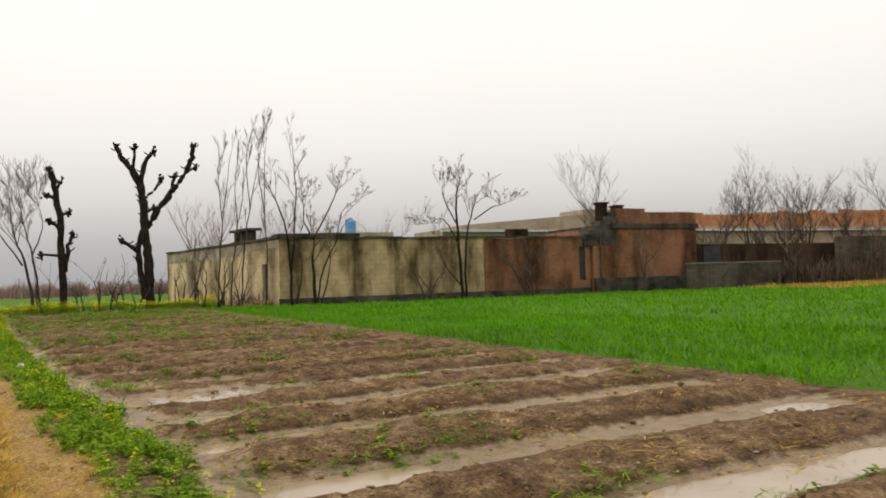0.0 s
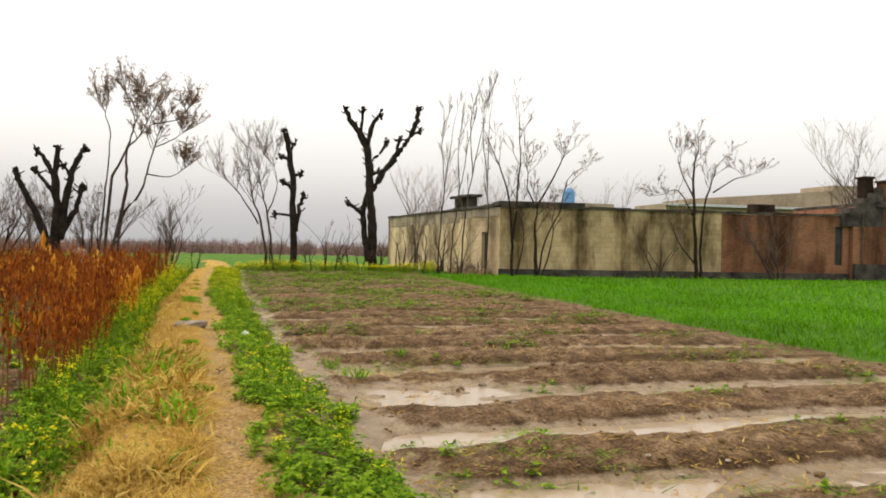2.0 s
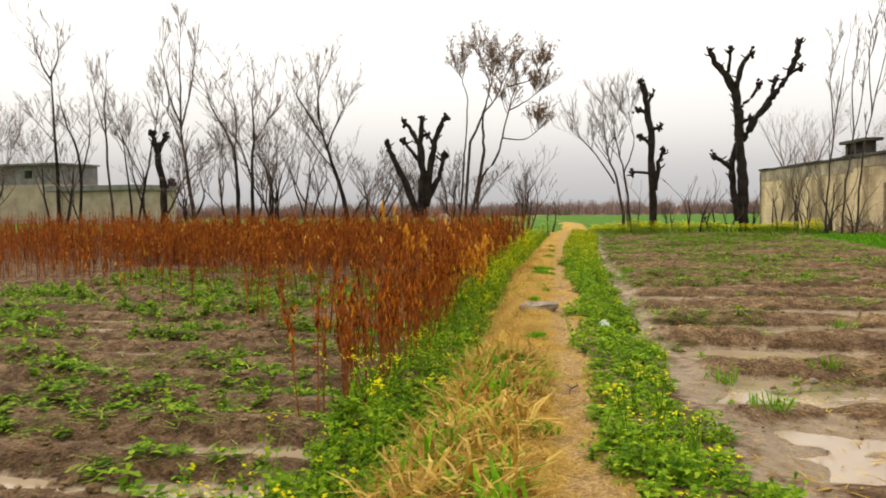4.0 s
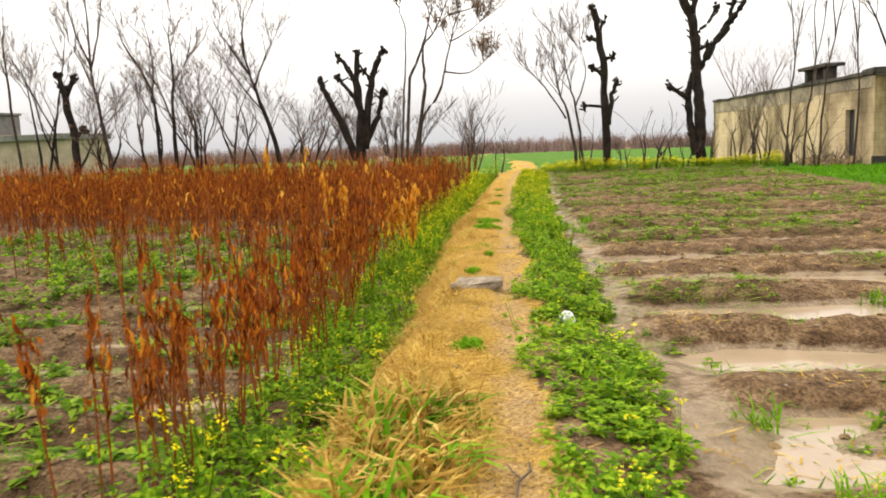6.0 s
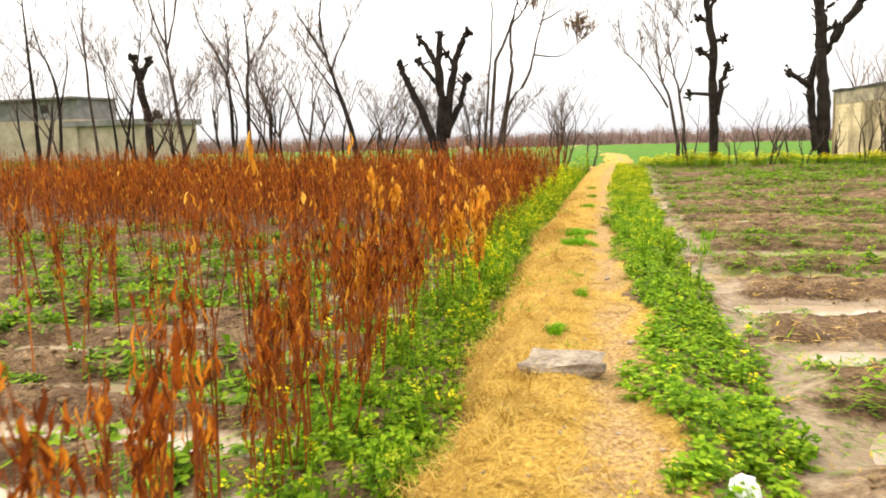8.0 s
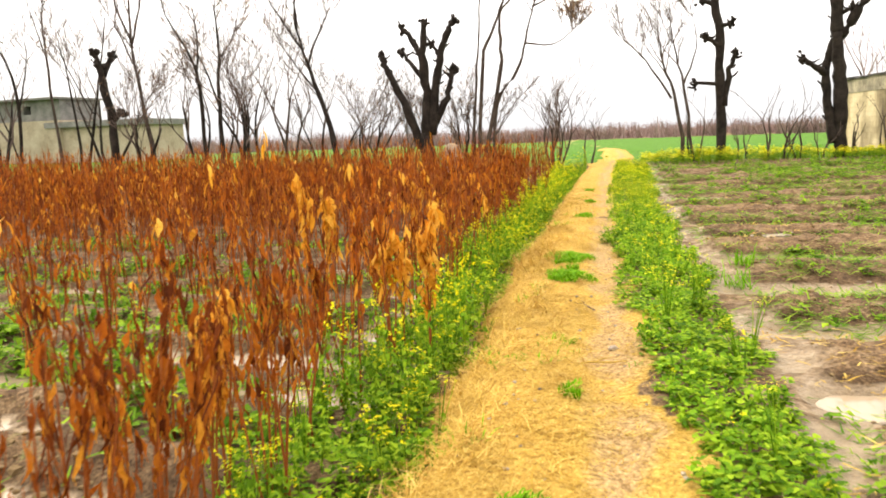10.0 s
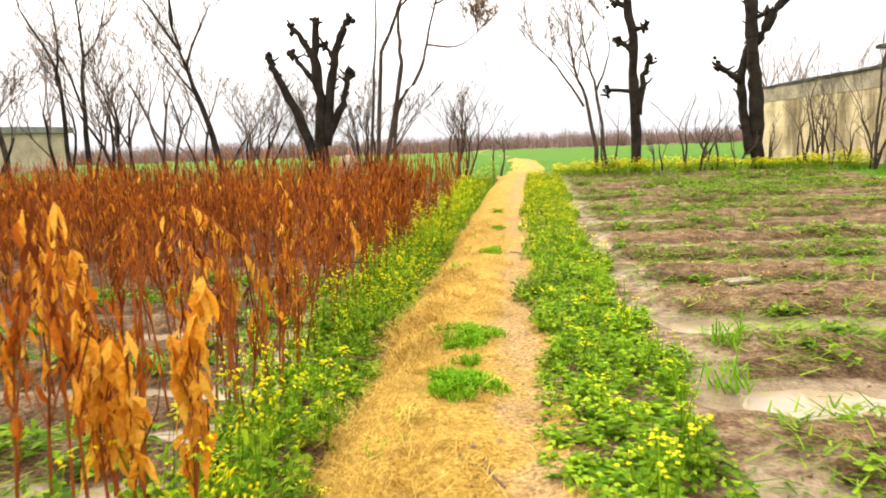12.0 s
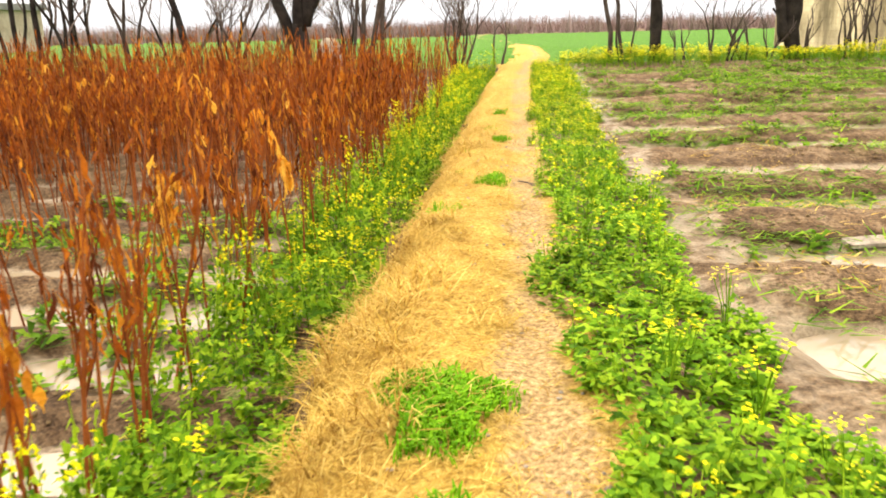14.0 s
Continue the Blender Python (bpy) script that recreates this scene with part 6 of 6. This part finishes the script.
# ---- small things on the path and in the furrows ----
def make_small():
    rng = random.Random(77)
    rs = np.random.RandomState(77)
    # flat stone half sunk in the path
    s = Soup()
    bm = bmesh.new()
    bmesh.ops.create_cube(bm, size=1.0)
    bmesh.ops.bevel(bm, geom=bm.edges[:], offset=0.035, segments=1, affect="EDGES")
    bmesh.ops.subdivide_edges(bm, edges=bm.edges[:], cuts=3, use_grid_fill=True)
    vs = []
    for v in bm.verts:
        k = 1 + 0.22 * (noise.noise(v.co * 3.1) + 0.2) + 0.08 * noise.noise(v.co * 9)
        vs.append((v.co.x * 0.43 * k * (1 - 0.25 * v.co.y), v.co.y * 0.26 * k, 0.0 + v.co.z * 0.1 * (1 + 0.45 * noise.noise(v.co * 2.5 + Vector((5, 1, 2))) + 0.25 * noise.noise(v.co * 8) - 0.4 * v.co.x)))
    s.add(vs, [tuple(v.index for v in f.verts) for f in bm.faces])
    bm.free()
    ob = tagged(new("stone", s.mesh("stone", [STONE])), "flat grey stone half sunk in the dry path", "stone")
    ob.matrix_basis = pose(-0.1, 15.75, float(ground_height(-0.1, 15.75)) + 0.015, 3, -4, -4)
    # crumpled white plastic bag
    s = Soup()
    bm = bmesh.new()
    bmesh.ops.create_icosphere(bm, subdivisions=3, radius=1.0)
    vs = []
    for v in bm.verts:
        k = 1 + 0.28 * noise.noise(v.co * 2.6) + 0.12 * noise.noise(v.co * 7)
        vs.append((v.co.x * 0.065 * k, v.co.y * 0.06 * k, max(0.0, 0.07 + v.co.z * 0.09 * k)))
    s.add(vs, [tuple(v.index for v in f.verts) for f in bm.faces])
    bm.free()
    ob = tagged(new("plastic_bag", s.mesh("plastic_bag", [PLASTIC])), "crumpled white plastic bag lying in the weeds", "litter")
    ob.matrix_basis = pose(0.66, 14.12, 0.13, 10, 5, 30)
    # green tufts on the path
    for k, (x, y, w, l_, n) in enumerate(((-0.36, 22.55, 0.24, 0.36, 1000), (-0.31, 21.4, 0.23, 0.32, 620), (-0.06, 12.05, 0.2, 0.26, 320), (-0.04, 13.4, 0.12, 0.15, 150), (-0.35, 26.9, 0.16, 0.3, 200), (-0.3, 21.9, 0.1, 0.1, 60), (-0.22, 16.6, 0.08, 0.16, 90), (-0.35, 29.5, 0.12, 0.2, 120), (0.1, 10.0, 0.15, 0.2, 120), (-0.45, 32.5, 0.12, 0.25, 120), (-0.1, 18.0, 0.07, 0.1, 40))):
        s = Soup()
        for _ in range(int(n * 1.9)):
            r, a = math.sqrt(rng.random()), rng.uniform(0, 6.283)
            edge = 0.85 + 0.22 * math.sin(3 * a + k) + 0.15 * math.sin(5 * a + 2 * k) + rng.gauss(0, 0.1)
            px, py = math.cos(a) * r * w * edge, math.sin(a) * r * l_ * edge
            gz = float(ground_height(x + px, y + py)) if k < 4 else float(ground_height(x, y))
            h = rng.uniform(0.04, 0.085) * (1.25 - 0.5 * r)
            t = rng.uniform(0, 6.283)
            out = Vector((math.cos(t), math.sin(t), 0))
            p = Vector((px, py, gz - 0.005))
            s.strip([p, p + out * h * 0.3 + Vector((0, 0, h * 0.7)), p + out * h * 0.6 + Vector((0, 0, h * 0.8))], [0.006, 0.01, 0.004], Vector((-out.y, out.x, 0.2)))
        ob = tagged(new("grass_tuft", s.mesh("grass_tuft", [TUFT])), "cushion of short bright green grass on the path", "grass tuft", "green tufts on the path", kind="stuff")
        ob.location = (x, y, 0)
    # tall grass clumps in the wet furrows
    for x, y, size in ((1.62, 12.4, 0.9), (2.55, 12.6, 0.7), (1.3, 21.9, 1.2), (1.45, 22.6, 1.0), (3.6, 15.6, 0.9), (1.75, 11.2, 0.8)):
        s = blade_clump(rng, 46, 0.3 * size, 0.012, 0.75, 0, 0.07)
        ob = tagged(new("grass_clump", s.mesh("grass_clump", [TUFT])), "loose clump of green grass in wet mud", "grass tuft", "grass clumps in the furrows")
        ob.location = (x, y, float(ground_height(x, y)) - 0.01)
    # clods and stones
    kinds = []
    for _ in range(6):
        s = Soup()
        s.blob((0, 0, 0.3), 1.0, rng, 0.7)
        kinds.append(s)
    x, y = pick(rs, 9500, 1.2, 9.0, 2.5, 30)
    ridge = 0.5 - np.abs(((y - FIRST) / FURROW) % 1 - 0.5)
    keep = (x < wheat_edge(y)) & (x > strip_right(y) + 0.25) & (ridge * 2 + rs.normal(0, 0.15, len(x)) > 0.4) & (lattice(x, y, 0.7, 80) > 0.4)
    a = rows_of(rs, x[keep], y[keep], (0.007, 0.021), (0.5, 1.1), 0.1, 6, 0.0)
    a[:, 4] *= 1 + 1.2 * rs.rand(len(a)) ** 4
    x, y = pick(rs, 9500, -9, -1.4, 4, 25)
    keep = (x < weeds_left(y) - 0.1) & (lattice(x, y, 0.7, 81) > 0.35)
    b = rows_of(rs, x[keep], y[keep], (0.008, 0.028), (0.5, 1.1), 0.1, 6, 0.0)
    b[:, 4] *= 1 + 1.2 * rs.rand(len(b)) ** 4
    tagged(scatter("soil_clods", kinds, np.concatenate([a, b]), (CLOD,)), "crumbled wet brown soil clods", "soil", kind="stuff")
    x, y = pick(rs, 520, -0.6, 0.7, 5, 30)
    keep = (x > crest_left(y)) & (x < crest_right(y))
    c = rows_of(rs, x[keep], y[keep], (0.006, 0.016), (0.6, 1.0), 0.1, 6, 0.0)
    x, y = pick(rs, 260, 1.3, 7, 3, 30)
    d = rows_of(rs, x, y, (0.012, 0.03), (0.4, 0.8), 0.1, 6, 0.0)
    tagged(scatter("pebbles", kinds, np.concatenate([c, d]), (STONE,)), "small pale pebbles on path and field", "pebbles", kind="stuff")
    # straw and leaf litter
    litter = [blade_clump(rng, 7, 0.13, 0.012, 1.0, 0, 0.12) for _ in range(5)]
    x, y = pick(rs, 3600, 1.1, 8, 3, 32)
    keep = (lattice(x, y, 0.9, 82) > 0.55) & (x > strip_right(y))
    tagged(scatter("straw_litter", litter, rows_of(rs, x[keep], y[keep], (0.5, 1.2), (0.5, 1.0), 0.05, 5, -0.006), (STRAW,)), "scattered straw and dead leaves on the mud", "litter", kind="stuff")

    s = Soup()
    bm = bmesh.new()
    bmesh.ops.create_cube(bm, size=1.0)
    bmesh.ops.bevel(bm, geom=bm.edges[:], offset=0.1, segments=1, affect="EDGES")
    s.add([(v.co.x * 0.34 * (1 + 0.2 * noise.noise(v.co * 4)), v.co.y * 0.16, v.co.z * 0.035) for v in bm.verts], [tuple(v.index for v in f.verts) for f in bm.faces])
    bm.free()
    ob = tagged(new("slate", s.mesh("slate", [STONE])), "flat pale slate lying on a wet ridge", "stone")
    ob.matrix_basis = pose(2.3, 25.45, float(ground_height(2.3, 25.45)) + 0.02, 4, -3, 8)
    for x, y, size in ((-3.05, 11.9, 0.06), (2.35, 12.35, 0.05), (-2.7, 13.2, 0.04), (3.1, 10.9, 0.05), (1.9, 16.2, 0.04), (-3.9, 14.4, 0.05), (0.12, 19.0, 0.035), (0.3, 16.5, 0.03)):
        s = Soup()
        s.blob((0, 0, 0.2), 1.0, rng, 0.6, 0, 2)
        s.v = [(v[0] * size, v[1] * size * 0.7, v[2] * size) for v in s.v]
        ob = tagged(new("stone", s.mesh("stone", [STONE], True)), "small pale stone lying on the soil", "stone", "loose stones")
        ob.location = (x, y, float(ground_height(x, y)))
    for x, y, turn in ((0.02, 18.6, 20), (-0.02, 26.9, -60), (0.35, 11.3, 80), (-0.1, 20.3, 110)):
        s = Soup()
        s.tube([(-0.2, 0, 0.012), (-0.05, 0.02, 0.02), (0.08, -0.01, 0.016), (0.2, 0.02, 0.012)], [0.006, 0.007, 0.006, 0.003], 5)
        s.tube([(-0.02, 0.01, 0.018), (0.06, 0.07, 0.02), (0.13, 0.1, 0.012)], [0.005, 0.004, 0.002], 4)
        ob = tagged(new("fallen_twig", s.mesh("fallen_twig", [STRAW if turn == 20 else TWIG])), "dry forked twig fallen on the path", "twig", "twigs on the path")
        ob.matrix_basis = pose(x, y, float(ground_height(x, y)) + 0.005, 0, 0, turn)
    # pale straw stack by the bund
    s = Soup()
    prof = [(0.0, 0.42), (0.4, 0.48), (0.9, 0.46), (1.2, 0.4), (1.42, 0.25), (1.5, 0.08)]
    s.tube([(0, 0, z) for z, _ in prof], [k for _, k in prof], 18)
    s.v = [(v[0] * (1 + 0.06 * noise.noise(Vector(v) * 1.5)), v[1], v[2]) for v in s.v]
    ob = tagged(new("straw_stack", s.mesh("straw_stack", [CREAM], True)), "pale rounded stack of straw behind the crop", "haystack")
    ob.location = (-6.5, 46.8, float(ground_height(-6.5, 46.8)) - 0.02)


make_small()
